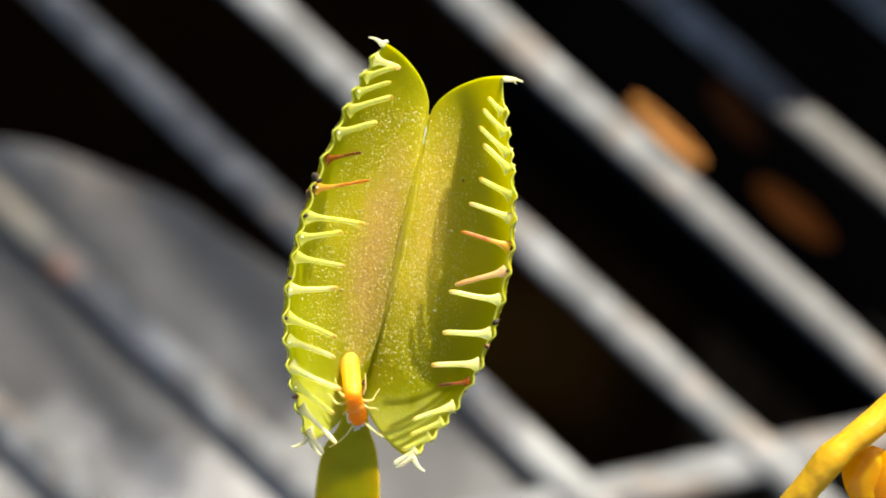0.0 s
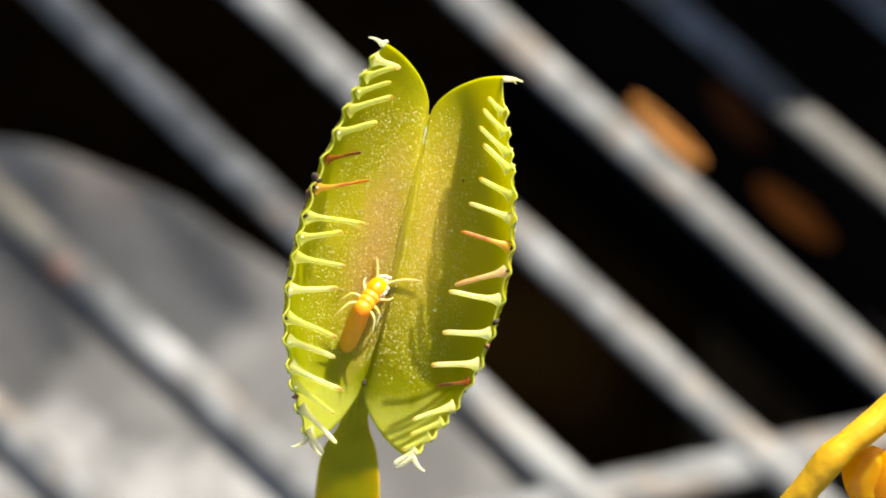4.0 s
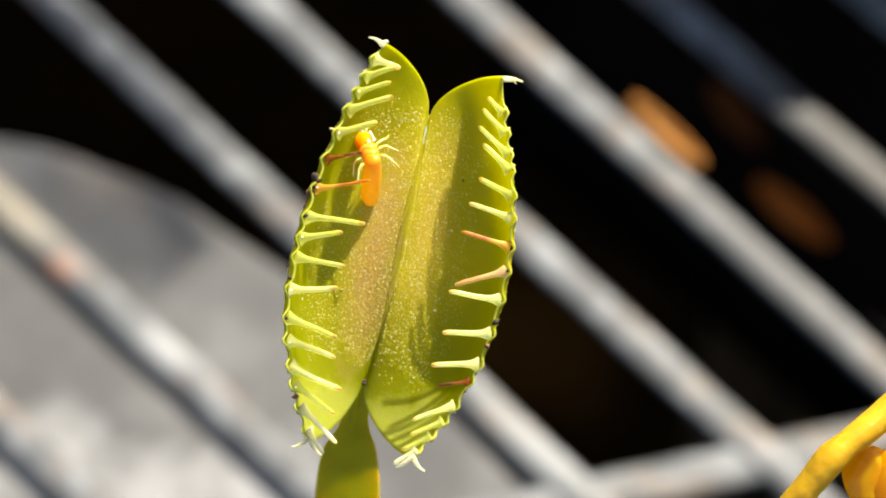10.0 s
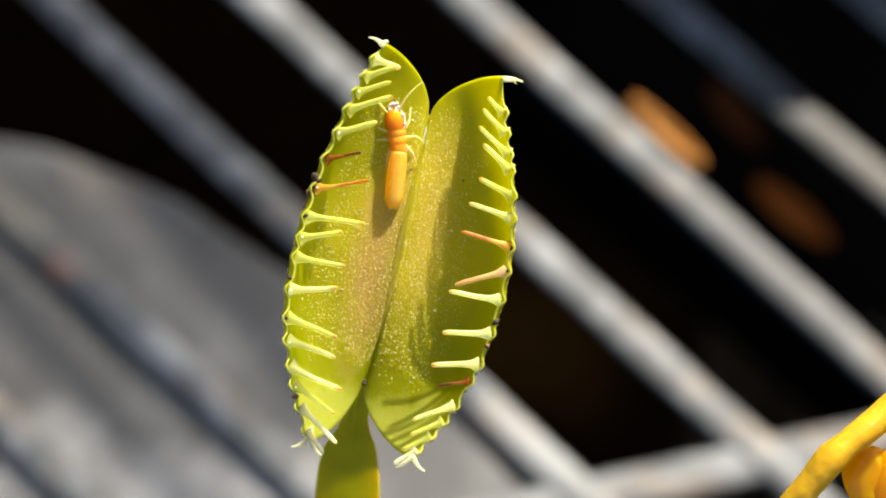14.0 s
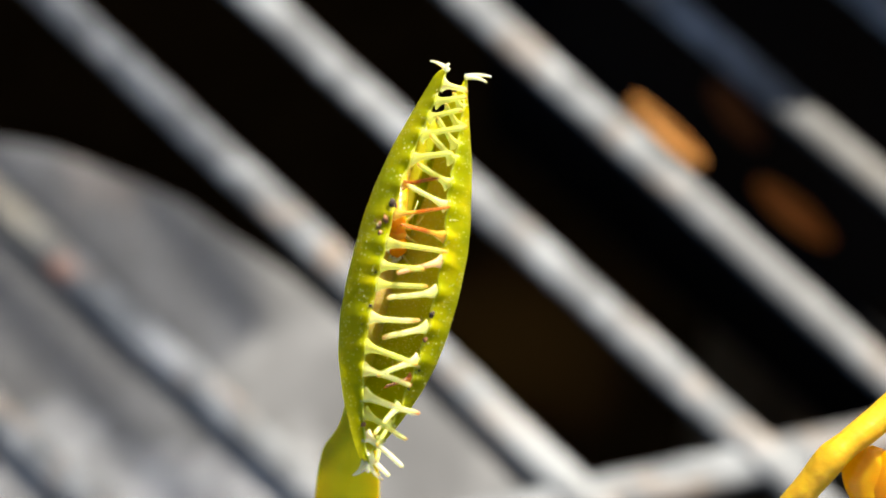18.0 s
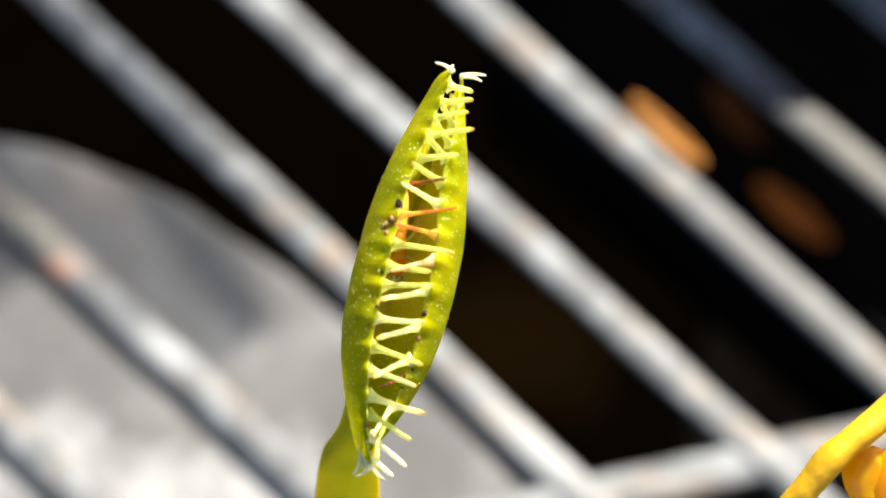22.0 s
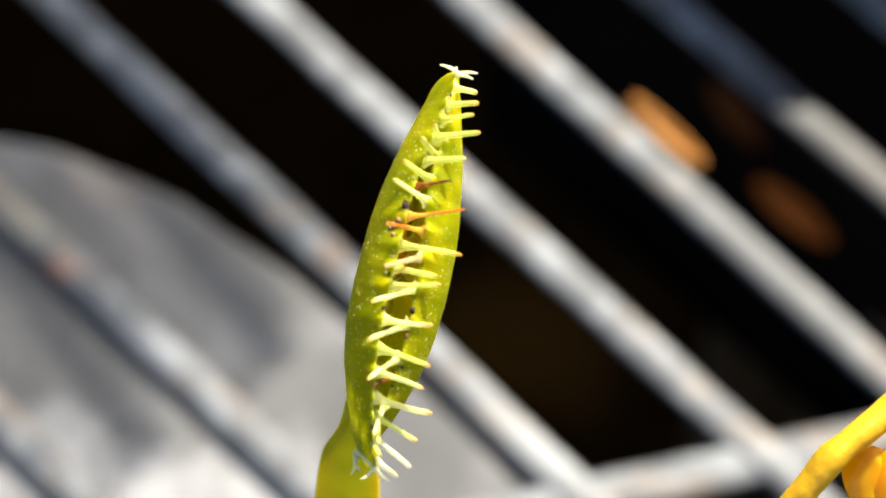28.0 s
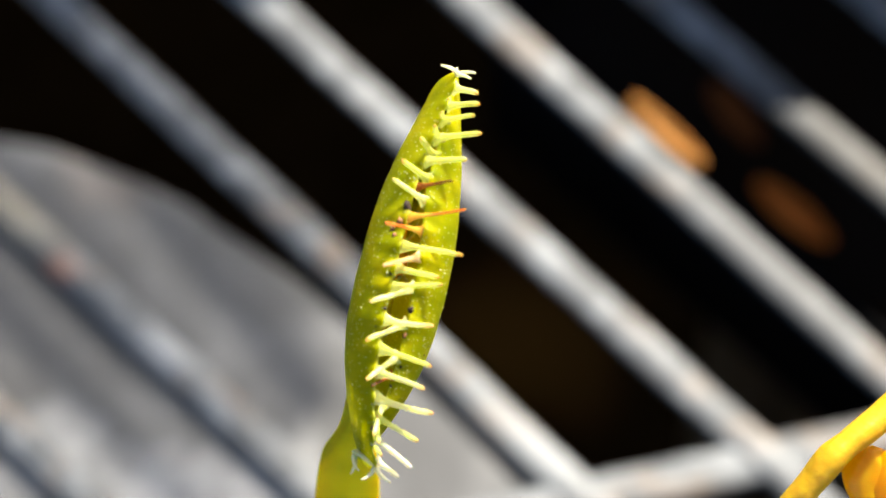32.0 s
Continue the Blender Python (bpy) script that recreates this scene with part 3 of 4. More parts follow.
def petiole():
    """Winged leaf stalk: narrow neck under the trap, then a broad flat blade bending down to the bench."""
    bm = bmesh.new()
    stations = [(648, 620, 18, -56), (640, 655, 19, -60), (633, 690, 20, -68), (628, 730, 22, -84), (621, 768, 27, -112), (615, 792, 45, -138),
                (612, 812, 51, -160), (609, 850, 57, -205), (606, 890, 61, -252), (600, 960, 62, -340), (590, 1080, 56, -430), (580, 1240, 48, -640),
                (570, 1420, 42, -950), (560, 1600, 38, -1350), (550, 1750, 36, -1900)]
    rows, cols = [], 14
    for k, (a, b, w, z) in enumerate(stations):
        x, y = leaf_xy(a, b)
        xa, ya = leaf_xy(a - w, b)
        top, bot = [], []
        for c in range(cols + 1):
            f = -1 + 2 * c / cols
            px, py = x + (xa - x) * -f, y + (ya - y) * -f
            keel = 7 * math.exp(-(f / 0.22) ** 2) + 9 * f * f
            wav = 2.5 * noise.noise(Vector((f * 2, k * 0.6, 4)))
            th = 5 * (1 - f ** 6) + 1.2
            top.append(bm.verts.new(Vector((px, py, z + keel + wav)) * U))
            bot.append(bm.verts.new(Vector((px, py, z + keel + wav - 2 * th - 9 * math.exp(-(f / 0.3) ** 2))) * U))
        rows.append((top, bot))
    for (t0, b0), (t1, b1) in zip(rows, rows[1:]):
        for c in range(cols):
            bm.faces.new((t1[c], t1[c + 1], t0[c + 1], t0[c]))
            bm.faces.new((b0[c], b0[c + 1], b1[c + 1], b1[c]))
        bm.faces.new((t0[0], b0[0], b1[0], t1[0]))
        bm.faces.new((b0[cols], t0[cols], t1[cols], b1[cols]))
    for t, b, flip in ((*rows[0], False), (*rows[-1], True)):
        for c in range(cols):
            f = (t[c], t[c + 1], b[c + 1], b[c])
            bm.faces.new(f if not flip else f[::-1])
    ob = part("petiole", bm, MAT_PETIOLE, leaf, "flat winged green leaf stalk")
    sub = ob.modifiers.new("smooth", "SUBSURF")
    sub.levels = sub.render_levels = 1
    return ob


petiole()


def crumbs():
    """Soil crumbs, wilted bits and trigger hairs on the lobes."""
    rnd = random.Random(5)
    spots = {-1: [(0.965, 97, 10), (0.97, 84, 7), (0.95, 70, 9), (0.90, 58, 9), (0.86, 66, 6), (0.93, 46, 6), (0.99, 30, 5), (0.97, -20, 4), (0.95, -112, 4), (0.86, -105, 5),
                  (0.985, -80, 4), (0.98, -280, 6), (0.97, -300, 5), (0.02, -343, 8), (0.03, -335, 5), (0.99, -150, 4)],
             1: [(0.4, 165, 3), (0.985, -84, 7), (0.985, -128, 6), (0.97, 50, 5), (0.96, -255, 5), (0.95, -180, 4), (0.99, 8, 4), (0.98, -215, 4)]}
    for side, ob in ((-1, LOBE_L), (1, LOBE_R)):
        for s, v, r in spots[side]:
            bm = bmesh.new()
            p = lobe_point(side, s, v / 350) + Vector((0, 0, r * 0.3))
            blob(bm, p * U, (r * U, r * U * rnd.uniform(0.5, 0.9), r * U * 0.6), 8, 6, 0.7, pose(0, 0, 0, 0, 0, rnd.uniform(0, 180)))
            part("soil_crumb", bm, MAT_WILT if r in (9, 6) else MAT_SOIL, ob)
        # nectar drops at the roots of the teeth
        if side < 0:
            for row in LEFT_TEETH[2::2]:
                bm = bmesh.new()
                r = rnd.uniform(1.4, 2.5)
                blob(bm, (lobe_point(side, 0.985, row[0] / 350) + Vector((5, rnd.uniform(-3, 3), 6))) * U, (r * U * 1.2, r * U, r * U * 0.8), 10, 8)
                part("nectar_drop", bm, MAT_DROP, ob)
        for s, q in ((0.35, 0.18), (0.5, -0.05), (0.35, -0.28)):
            p = lobe_point(side, s, q)
            bm = bmesh.new()
            tube(bm, [(p + Vector((side * -4 * f, 2 * f, 14 * f))) * U for f in (0, 0.33, 0.66, 1)], [1.7 * U, 1.4 * U, 1.0 * U, 0.5 * U], 6)
            part("trigger_hair", bm, MAT_HAIR, ob)


crumbs()


# ---- the termite ----
def ringed(bm, length, profile, rings, flat, groove):
    """A body of overlapping rings along y, from 0 back to -length."""
    n, sides, prev = rings * 5, 18, None
    for i in range(n + 1):
        f = i / n
        k = (f * rings) % 1.0
        r = profile(f) * (1 - groove * (1 - math.sin(math.pi * min(k, 0.999)) ** 0.4))
        ring = [bm.verts.new(Vector((r * math.cos(2 * math.pi * c / sides), -length * f, flat * r * math.sin(2 * math.pi * c / sides))) * U)
                for c in range(sides)]
        if prev:
            for c in range(sides):
                bm.faces.new((prev[c], prev[(c + 1) % sides], ring[(c + 1) % sides], ring[c]))
        else:
            bm.faces.new(ring[::-1])
        prev = ring
    bm.faces.new(prev)
    bmesh.ops.recalc_face_normals(bm, faces=bm.faces[:])
    return bm


def termite():
    ob = new("termite")
    tagged(ob, "pale orange termite with glossy head crawling in the trap", "insect")
    bm = bmesh.new()
    ringed(bm, 106, lambda f: (13.5 + 3.6 * math.sin(math.pi * min(1, 0.12 + f * 0.75))) * min(1, (f + 0.05) * 8) ** 0.5 * max(0.05, 1 - max(0, f - 0.80) ** 2 * 18) ** 0.5, 9, 0.86, 0.018)
    abdomen = part("abdomen", bm, MAT_BODY, ob, "pale ringed translucent abdomen")
    abdomen.location = (0, 0, 0)
    for k in (-1, 1):
        bm = bmesh.new()
        tube(bm, [Vector((k * 5, -102, 0)) * U, Vector((k * 8, -111, 1)) * U], [1.6 * U, 0.7 * U], 6)
        part("cercus", bm, MAT_LEG, abdomen)
    bm = bmesh.new()
    for y, r, ln in ((1, 15.0, 16), (15, 15.6, 15), (29, 16.6, 13)):
        blob(bm, Vector((0, y, 0)) * U, (r * U, ln * U, r * 0.75 * U), 18, 12)
    part("thorax", bm, MAT_THORAX, ob, "segmented amber thorax")
    bm = bmesh.new()
    blob(bm, Vector((0, 12, 1)) * U, (17.5 * U, 25 * U, 14 * U), 22, 16)
    head = part("head", bm, MAT_HEAD, ob, "round glossy orange head")
    head.location = Vector((0, 38, 0)) * U
    bm = bmesh.new()
    rnd = random.Random(3)
    # beads at the mouth, then pale ones standing in for glints beside the head
    for i in range(34):
        if i < 16:
            p = Vector((rnd.uniform(-12, 12), rnd.uniform(31, 43), rnd.uniform(-3, 9)))
        else:
            f = rnd.uniform(0, 1)
            p = Vector((17.5 * math.sin(0.5 + f * 2.2), 14 + 20 * math.cos(0.5 + f * 2.2) - 4 * f, rnd.uniform(1, 8)))
        blob(bm, p * U, [rnd.uniform(1.6, 3.6) * U] * 3, 7, 5, 0.5)
    part("mouth_and_glints", bm, MAT_GLINT, head, "whitish mouth and pale beads painted as wet glints")
    for k in (-1, 1):
        bm = bmesh.new()
        tube(bm, [Vector((k * 8, 32, -2)) * U, Vector((k * 9, 42, -3)) * U, Vector((k * 3, 48, -3)) * U], [3.4 * U, 2.6 * U, 0.9 * U], 7)
        part("mandible", bm, MAT_JAW, head, "dark brown mandible")
        bm = bmesh.new()
        p = Vector((k * 11, 30, 7))
        for i in range(15):
            f = i / 14
            blob(bm, p * U, [(2.5 - 0.7 * f) * U] * 3, 7, 5)
            p += Vector((k * (2.2 + 2.5 * f * (1 if k > 0 else 0.1)), 3.6 - 1.2 * f, 0.9 - 1.2 * f))
        part("antenna", bm, MAT_LEG, head, "beaded pale antenna")
    legs = []
    for i, (y, ang) in enumerate(((30, 38), (18, -6), (5, -42))):
        for k in (-1, 1):
            bm = bmesh.new()
            a = radians(ang)
            d = Vector((k * math.cos(a), math.sin(a), 0))
            side = Vector((0, 1 if i == 0 else -1, 0))
            pts = [Vector((0, 0, 0)), d * 10 + Vector((0, 0, 5)), d * 20 + Vector((0, 0, 2)), d * 27 + side * 7 - Vector((0, 0, 7)), d * 32 + side * 14 - Vector((0, 0, 11))]
            tube(bm, [p * U for p in pts], [2.9 * U, 2.7 * U, 1.9 * U, 1.3 * U, 0.9 * U], 7)
            leg = part("leg", bm, MAT_LEG, ob)
            leg.location = Vector((k * 12, y, -4)) * U
            legs.append(leg)
    return ob, abdomen, legs


TERMITE, ABDOMEN, LEGS = termite()


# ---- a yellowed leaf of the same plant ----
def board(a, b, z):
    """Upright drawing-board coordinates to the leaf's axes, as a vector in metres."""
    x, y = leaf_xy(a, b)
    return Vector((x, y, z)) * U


def yellow_leaf():
    ob = new("withered_leaf")
    ob.matrix_world = LEAF
    tagged(ob, "bright yellow dying leaf stalk with amber shrunken trap", "plant leaf")
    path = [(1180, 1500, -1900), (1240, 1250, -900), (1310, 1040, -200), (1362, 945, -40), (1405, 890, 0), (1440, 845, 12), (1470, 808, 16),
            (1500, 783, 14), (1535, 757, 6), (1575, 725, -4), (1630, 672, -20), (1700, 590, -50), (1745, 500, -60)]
    wid = [30, 30, 30, 30, 31, 32, 35, 30, 32, 33, 32, 28, 14]
    bm = bmesh.new()
    fine, radii = [], []
    for i in range(len(path) - 1):
        p0, p1, p2, p3 = (Vector(path[max(0, min(len(path) - 1, j))]) for j in (i - 1, i, i + 1, i + 2))
        for k in range(4):
            t = k / 4
            p = 0.5 * ((2 * p1) + (p2 - p0) * t + (2 * p0 - 5 * p1 + 4 * p2 - p3) * t * t + (3 * p1 - p0 - 3 * p2 + p3) * t ** 3)
            fine.append(board(*p))
            radii.append((wid[i] * (1 - t) + wid[i + 1] * t + 1.6 * noise.noise(Vector((i + t, 3, 7)))) * U)
    tube(bm, fine, radii, 18, 0.8)
    part("stalk", bm, MAT_YELLOW, ob, "bent bright yellow stalk")
    for k, (cx, cy, cz, lean) in enumerate(((1560, 862, -28, -24), (1606, 850, -14, 10))):
        bm = bmesh.new()
        nu, nv, grid = 16, 20, []
        for j in range(nv + 1):
            row = []
            for i in range(nu + 1):
                u, v = -1 + 2 * i / nu, -1 + 2 * j / nv
                w = 62 * math.sqrt(max(0.02, 1 - v * v * 0.96))
                p = board(cx + u * w + lean * v, cy - v * 72, cz + 26 * (1 - u * u) * (1 if k else 0.8) + 4 * noise.noise(Vector((u * 2, v * 2, k * 5.0))))
                row.append(bm.verts.new(p))
            grid.append(row)
        for j in range(nv):
            for i in range(nu):
                bm.faces.new((grid[j][i], grid[j][i + 1], grid[j + 1][i + 1], grid[j + 1][i]))
        sh = part("lobe", bm, MAT_AMBER, ob, "shrunken amber lobe")
        so = sh.modifiers.new("thickness", "SOLIDIFY")
        so.thickness = 8 * U
    return ob


yellow_leaf()

# ---- the bench: a steel grating let into an added, unseen dark board ----
BAR_ANGLE = -47.0
NORMAL = Vector((math.sin(radians(47)), math.cos(radians(47)), 0))
ALONG = Vector((math.cos(radians(47)), -math.sin(radians(47)), 0))


def bar(bm, a, b, width, height, sides=10, wob=0.0002, seed=0.0):
    """A rounded flat bar between two points of its top's middle line."""
    a, b = Vector(a), Vector(b)
    d = (b - a).normalized()
    side = d.cross(Vector((0, 0, 1))).normalized()
    n, rings = max(3, int((b - a).length / 0.006)), []
    for i in range(n + 1):
        p = a.lerp(b, i / n)
        p = p + side * (wob * 1.5 * noise.noise(Vector((i * 0.35, seed, 1)))) 
        ring = []
        for k in range(sides):
            an = 2 * math.pi * (k + 0.5) / sides
            c, s = math.cos(an), math.sin(an)
            sq = 0.45
            x = width / 2 * math.copysign(abs(c) ** sq, c) * (1 + 0.08 * noise.noise(Vector((i * 0.5, seed, 4))))
            z = height / 2 * math.copysign(abs(s) ** sq, s)
            ring.append(bm.verts.new(p + side * x + Vector((0, 0, z - height / 2))))
        rings.append(ring)
    for r0, r1 in zip(rings, rings[1:]):
        for k in range(sides):
            bm.faces.new((r0[k], r0[(k + 1) % sides], r1[(k + 1) % sides], r1[k]))
    bm.faces.new(rings[0][::-1])
    bm.faces.new(rings[-1])
    bmesh.ops.recalc_face_normals(bm, faces=bm.faces[:])
    return bm


GRATE_MID = Vector((0, 0.075, 0))
grate = tagged(new("grating"), "grey weathered steel grating with slanting bars, out of focus", "metal grating")
OFFSETS = [-0.059, -0.040, -0.021, -0.0018, 0.0170, 0.0403, 0.0590, 0.0782, 0.0970, 0.116, 0.135, 0.154]
# the bars are not quite parallel: slope against the grating, and where along the bar the offset holds
SLOPES = [0.04, 0.04, 0.04, 0.04, 0.036, 0.0, -0.006, -0.031, -0.018, -0.02, -0.02, -0.02]
PIVOTS = [-0.065, -0.065, -0.065, -0.065, -0.073, 0.0, -0.020, -0.045, -0.033, 0.0, 0.0, 0.0]
RIM_P, RIM_D = Vector((0.030, 0.0454, 0)), Vector((math.cos(radians(13.5)), math.sin(radians(13.5)), 0))


def build_grate():
    edge = 0.13
    for i, off in enumerate(OFFSETS):
        base = NORMAL * (off + 0.0003)
        ts = []
        for axis, centre in ((0, GRATE_MID.x), (1, GRATE_MID.y)):
            t1 = (centre - edge - base[axis]) / ALONG[axis]
            t2 = (centre + edge - base[axis]) / ALONG[axis]
            ts.append((min(t1, t2), max(t1, t2)))
        t0, t1 = max(ts[0][0], ts[1][0]), min(ts[0][1], ts[1][1])
        if t1 - t0 < 0.01:
            continue
        bm = bmesh.new()
        bar(bm, base + ALONG * t0 + NORMAL * (SLOPES[i] * (t0 - PIVOTS[i])), base + ALONG * t1 + NORMAL * (SLOPES[i] * (t1 - PIVOTS[i])), 0.0043, 0.0017, seed=i * 3.7)
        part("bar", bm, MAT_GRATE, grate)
    for k in (0, -0.105, 0.12):
        c = RIM_P + Vector((0, k, 0))
        a = c + RIM_D * ((GRATE_MID.x - edge - c.x) / RIM_D.x)
        b = c + RIM_D * ((GRATE_MID.x + edge - c.x) / RIM_D.x)
        bm = bmesh.new()
        bar(bm, a + Vector((0, 0, -0.0003)), b + Vector((0, 0, -0.0003)), 0.0050, 0.0015, seed=40 + k * 90)
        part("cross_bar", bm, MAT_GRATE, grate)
    # steel edging all round
    e = edge + 0.004
    pts = [GRATE_MID + Vector(v) for v in ((-e, -e, 0), (e, -e, 0), (e, e, 0), (-e, e, 0))]
    for a, b in zip(pts, pts[1:] + pts[:1]):
        bm = bmesh.new()
        bar(bm, a, b, 0.010, 0.0022, seed=77)
        part("frame_bar", bm, MAT_GRATE, grate)


build_grate()


def slab_box(name, lo, hi, mat, kind, label, category):
    bm = bmesh.new()
    got = bmesh.ops.create_cube(bm, size=1.0)
    lo, hi = Vector(lo), Vector(hi)
    for v in got["verts"]:
        v.co = Vector([(lo[i] + hi[i]) / 2 + v.co[i] * (hi[i] - lo[i]) for i in range(3)])
    bmesh.ops.bevel(bm, geom=bm.edges[:], offset=0.003, segments=2, affect="EDGES")
    ob = part(name, bm, mat, None)
    for p in ob.data.polygons:
        p.use_smooth = False
    return tagged(ob, label, category, kind=kind)


# unseen boards added round the grating to block the sun, and the ground far below
EDGE = 0.139
for lo, hi in (((-1.2, -1.0, -0.03), (-EDGE, 1.2, 0.0)), ((EDGE, -1.0, -0.03), (1.2, 1.2, 0.0)),
               ((-EDGE, 0.075 + EDGE, -0.03), (EDGE, 1.2, 0.0)), ((-EDGE, -1.0, -0.03), (EDGE, 0.075 - EDGE, 0.0))):
    slab_box("shade_board", lo, hi, MAT_BENCH, "structure", "unseen dark board added to keep sun off the ground", "bench")


def ground():
    bm = bmesh.new()
    bmesh.ops.create_grid(bm, x_segments=40, y_segments=40, size=400)
    for v in bm.verts:
        v.co.z = -0.62
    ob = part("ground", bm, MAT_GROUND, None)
    tagged(ob, "soil under the bench, its deep shade put in near-black colour", "ground", kind="structure")


ground()


def shade_pot():
    """An unseen black pot, added on the bench to shade the grating's far corner."""
    ob = new("shade_pot")
    tagged(ob, "unseen black pot added to shade the grating's far corner", "flower pot")
    n = 40
    for name, prof in (("wall", ((0.030, 0.0), (0.0385, 0.060), (0.0365, 0.060), (0.0285, 0.002))),
                       ("rim", ((0.0386, 0.058), (0.041, 0.060), (0.041, 0.068), (0.0366, 0.068), (0.0366, 0.058))),
                       ("soil", ((0.0005, 0.055), (0.0366, 0.054), (0.0366, 0.050), (0.0005, 0.050)))):
        bm = bmesh.new()
        rings = [[bm.verts.new((r * math.cos(2 * math.pi * i / n), r * math.sin(2 * math.pi * i / n), z)) for i in range(n)] for r, z in prof]
        for a, b in zip(rings, rings[1:] + rings[:1]):
            for i in range(n):
                bm.faces.new((a[i], a[(i + 1) % n], b[(i + 1) % n], b[i]))
        bmesh.ops.recalc_face_normals(bm, faces=bm.faces[:])
        part(name, bm, MAT_DARK if name == "soil" else MAT_POT, ob)
    ob.location = (0.081, 0.187, 0.0)


shade_pot()

POT_SOIL = Vector((0.081, 0.187, 0.054))


def shade_fern():
    """An unseen fern in the pot, added so its swaying fronds half shade the block."""
    ob = new("unseen_fern")
    ob.location = POT_SOIL
    tagged(ob, "unseen green fern with swaying fronds, added to shade the block", "plant")
    made = []
    for off, far, half, cover in ((0.0275, -0.086, 0.0165, 0.60), (0.0080, -0.086, 0.0180, 0.46), (0.0450, -0.100, 0.0110, 0.60)):
        mid = ALONG * far + NORMAL * off + SUN_DIR * (0.30 / SUN_DIR.z) - POT_SOIL
        root = mid - ALONG * 0.055
        bm = bmesh.new()
        gap = 0.0022
        count = int(0.120 / gap)
        thin = cover * gap / 0.0028
        for j in range(count + 1):
            v = j / count
            w = half * math.sin(math.pi * min(0.985, 0.06 + v * 0.94)) ** 0.32
            for side in (-1, 1):
                a = root + ALONG * (0.120 * v)
                rim = [(0.0, -0.0010), (0.35, -0.0014), (0.75, -0.0013), (1.0, 0.0), (0.75, 0.0013), (0.35, 0.0014), (0.0, 0.0010)]
                verts = [bm.verts.new(a + NORMAL * (side * w * u) + ALONG * (d * thin + 0.002 * u) + Vector((0, 0, 0.004 * u))) for u, d in rim]
                bm.faces.new(verts if side < 0 else verts[::-1])
        tube(bm, [root + ALONG * (0.120 * i / 10) for i in range(11)], [0.0008 - 0.00004 * i for i in range(11)], 6)
        stalk = [Vector((root.x * f ** 1.4, root.y * f ** 1.4, -0.002 + (root.z + 0.002) * f)) for f in [i / 14 for i in range(15)]]
        tube(bm, stalk, [0.0016 - 0.0007 * i / 14 for i in range(15)], 8)
        blade = part("frond", bm, MAT_BLADE, ob)
        so = blade.modifiers.new("thickness", "SOLIDIFY")
        so.thickness = 0.0006
        made.append(blade)
    return made


FRONDS = shade_fern()


def concrete_block():
    """A pale slab just under the grating, with a rounded uneven outline."""
    bm = bmesh.new()
    long_way, short_way = Vector((math.cos(radians(36)), -math.sin(radians(36)), 0)), Vector((math.sin(radians(36)), math.cos(radians(36)), 0))
    n, levels = 72, ((0.95, -0.0019), (0.985, -0.0028), (1.0, -0.0065), (1.0, -0.030), (0.97, -0.034))
    rings = []
    for k, z in levels:
        ring = []
        for i in range(n):
            a = 2 * math.pi * i / n
            c, s = math.cos(a), math.sin(a)
            r = 1 / ((abs(c) / (0.092 if c > 0 else 0.060)) ** 2.6 + (abs(s) / 0.0735) ** 2.6) ** (1 / 2.6)
            r *= 1 + 0.012 * noise.noise(Vector((c * 5.0, s * 5.0, 5)))
            p = long_way * (-0.068 + r * k * c) + short_way * (-0.024 + r * k * s)
            ring.append(bm.verts.new((p.x, p.y, z)))
        rings.append(ring)
    for a, b in zip(rings, rings[1:]):
        for i in range(n):
            bm.faces.new((a[(i + 1) % n], a[i], b[i], b[(i + 1) % n]))
    bm.faces.new(rings[0])
    bm.faces.new(rings[-1][::-1])
    bmesh.ops.recalc_face_normals(bm, faces=bm.faces[:])
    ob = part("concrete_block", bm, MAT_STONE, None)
    tagged(ob, "pale grey concrete block below the grating", "block")
    # brick pier that carries it
    slab_box("pier", (-0.08, -0.01, -0.63), (-0.03, 0.05, -0.0335), MAT_BENCH, "structure", "dark pier below the bench", "pier")


concrete_block()


def dry_leaf(x, y, z, length, width, turn, tilt, mat):
    bm = bmesh.new()
    grid, nu, nv = [], 12, 18
    for j in range(nv + 1):
        v = j / nv
        w = width * math.sin(math.pi * min(0.98, v * 0.94 + 0.03)) ** 0.7 / 2
        row = []
        for i in range(nu + 1):
            u = -1 + 2 * i / nu
            row.append(bm.verts.new(((v - 0.5) * length, u * w, 0.22 * width * u * u + 0.05 * width * noise.noise(Vector((u * 2, v * 5, x * 90))))))
        grid.append(row)
    for j in range(nv):
        for i in range(nu):
            bm.faces.new((grid[j][i], grid[j + 1][i], grid[j + 1][i + 1], grid[j][i + 1]))
    ob = part("dry_leaf", bm, mat, None)
    ob.matrix_world = pose(x, y, z, tilt, 0, turn)
    so = ob.modifiers.new("thickness", "SOLIDIFY")
    so.thickness = 0.0004
    return tagged(ob, "curled dry orange-brown leaf on the grating", "dead leaf", group="dead leaves")


dry_leaf(0.0276, 0.0914, 0.0008, 0.0126, 0.0017, -50, 20, MAT_DRY)


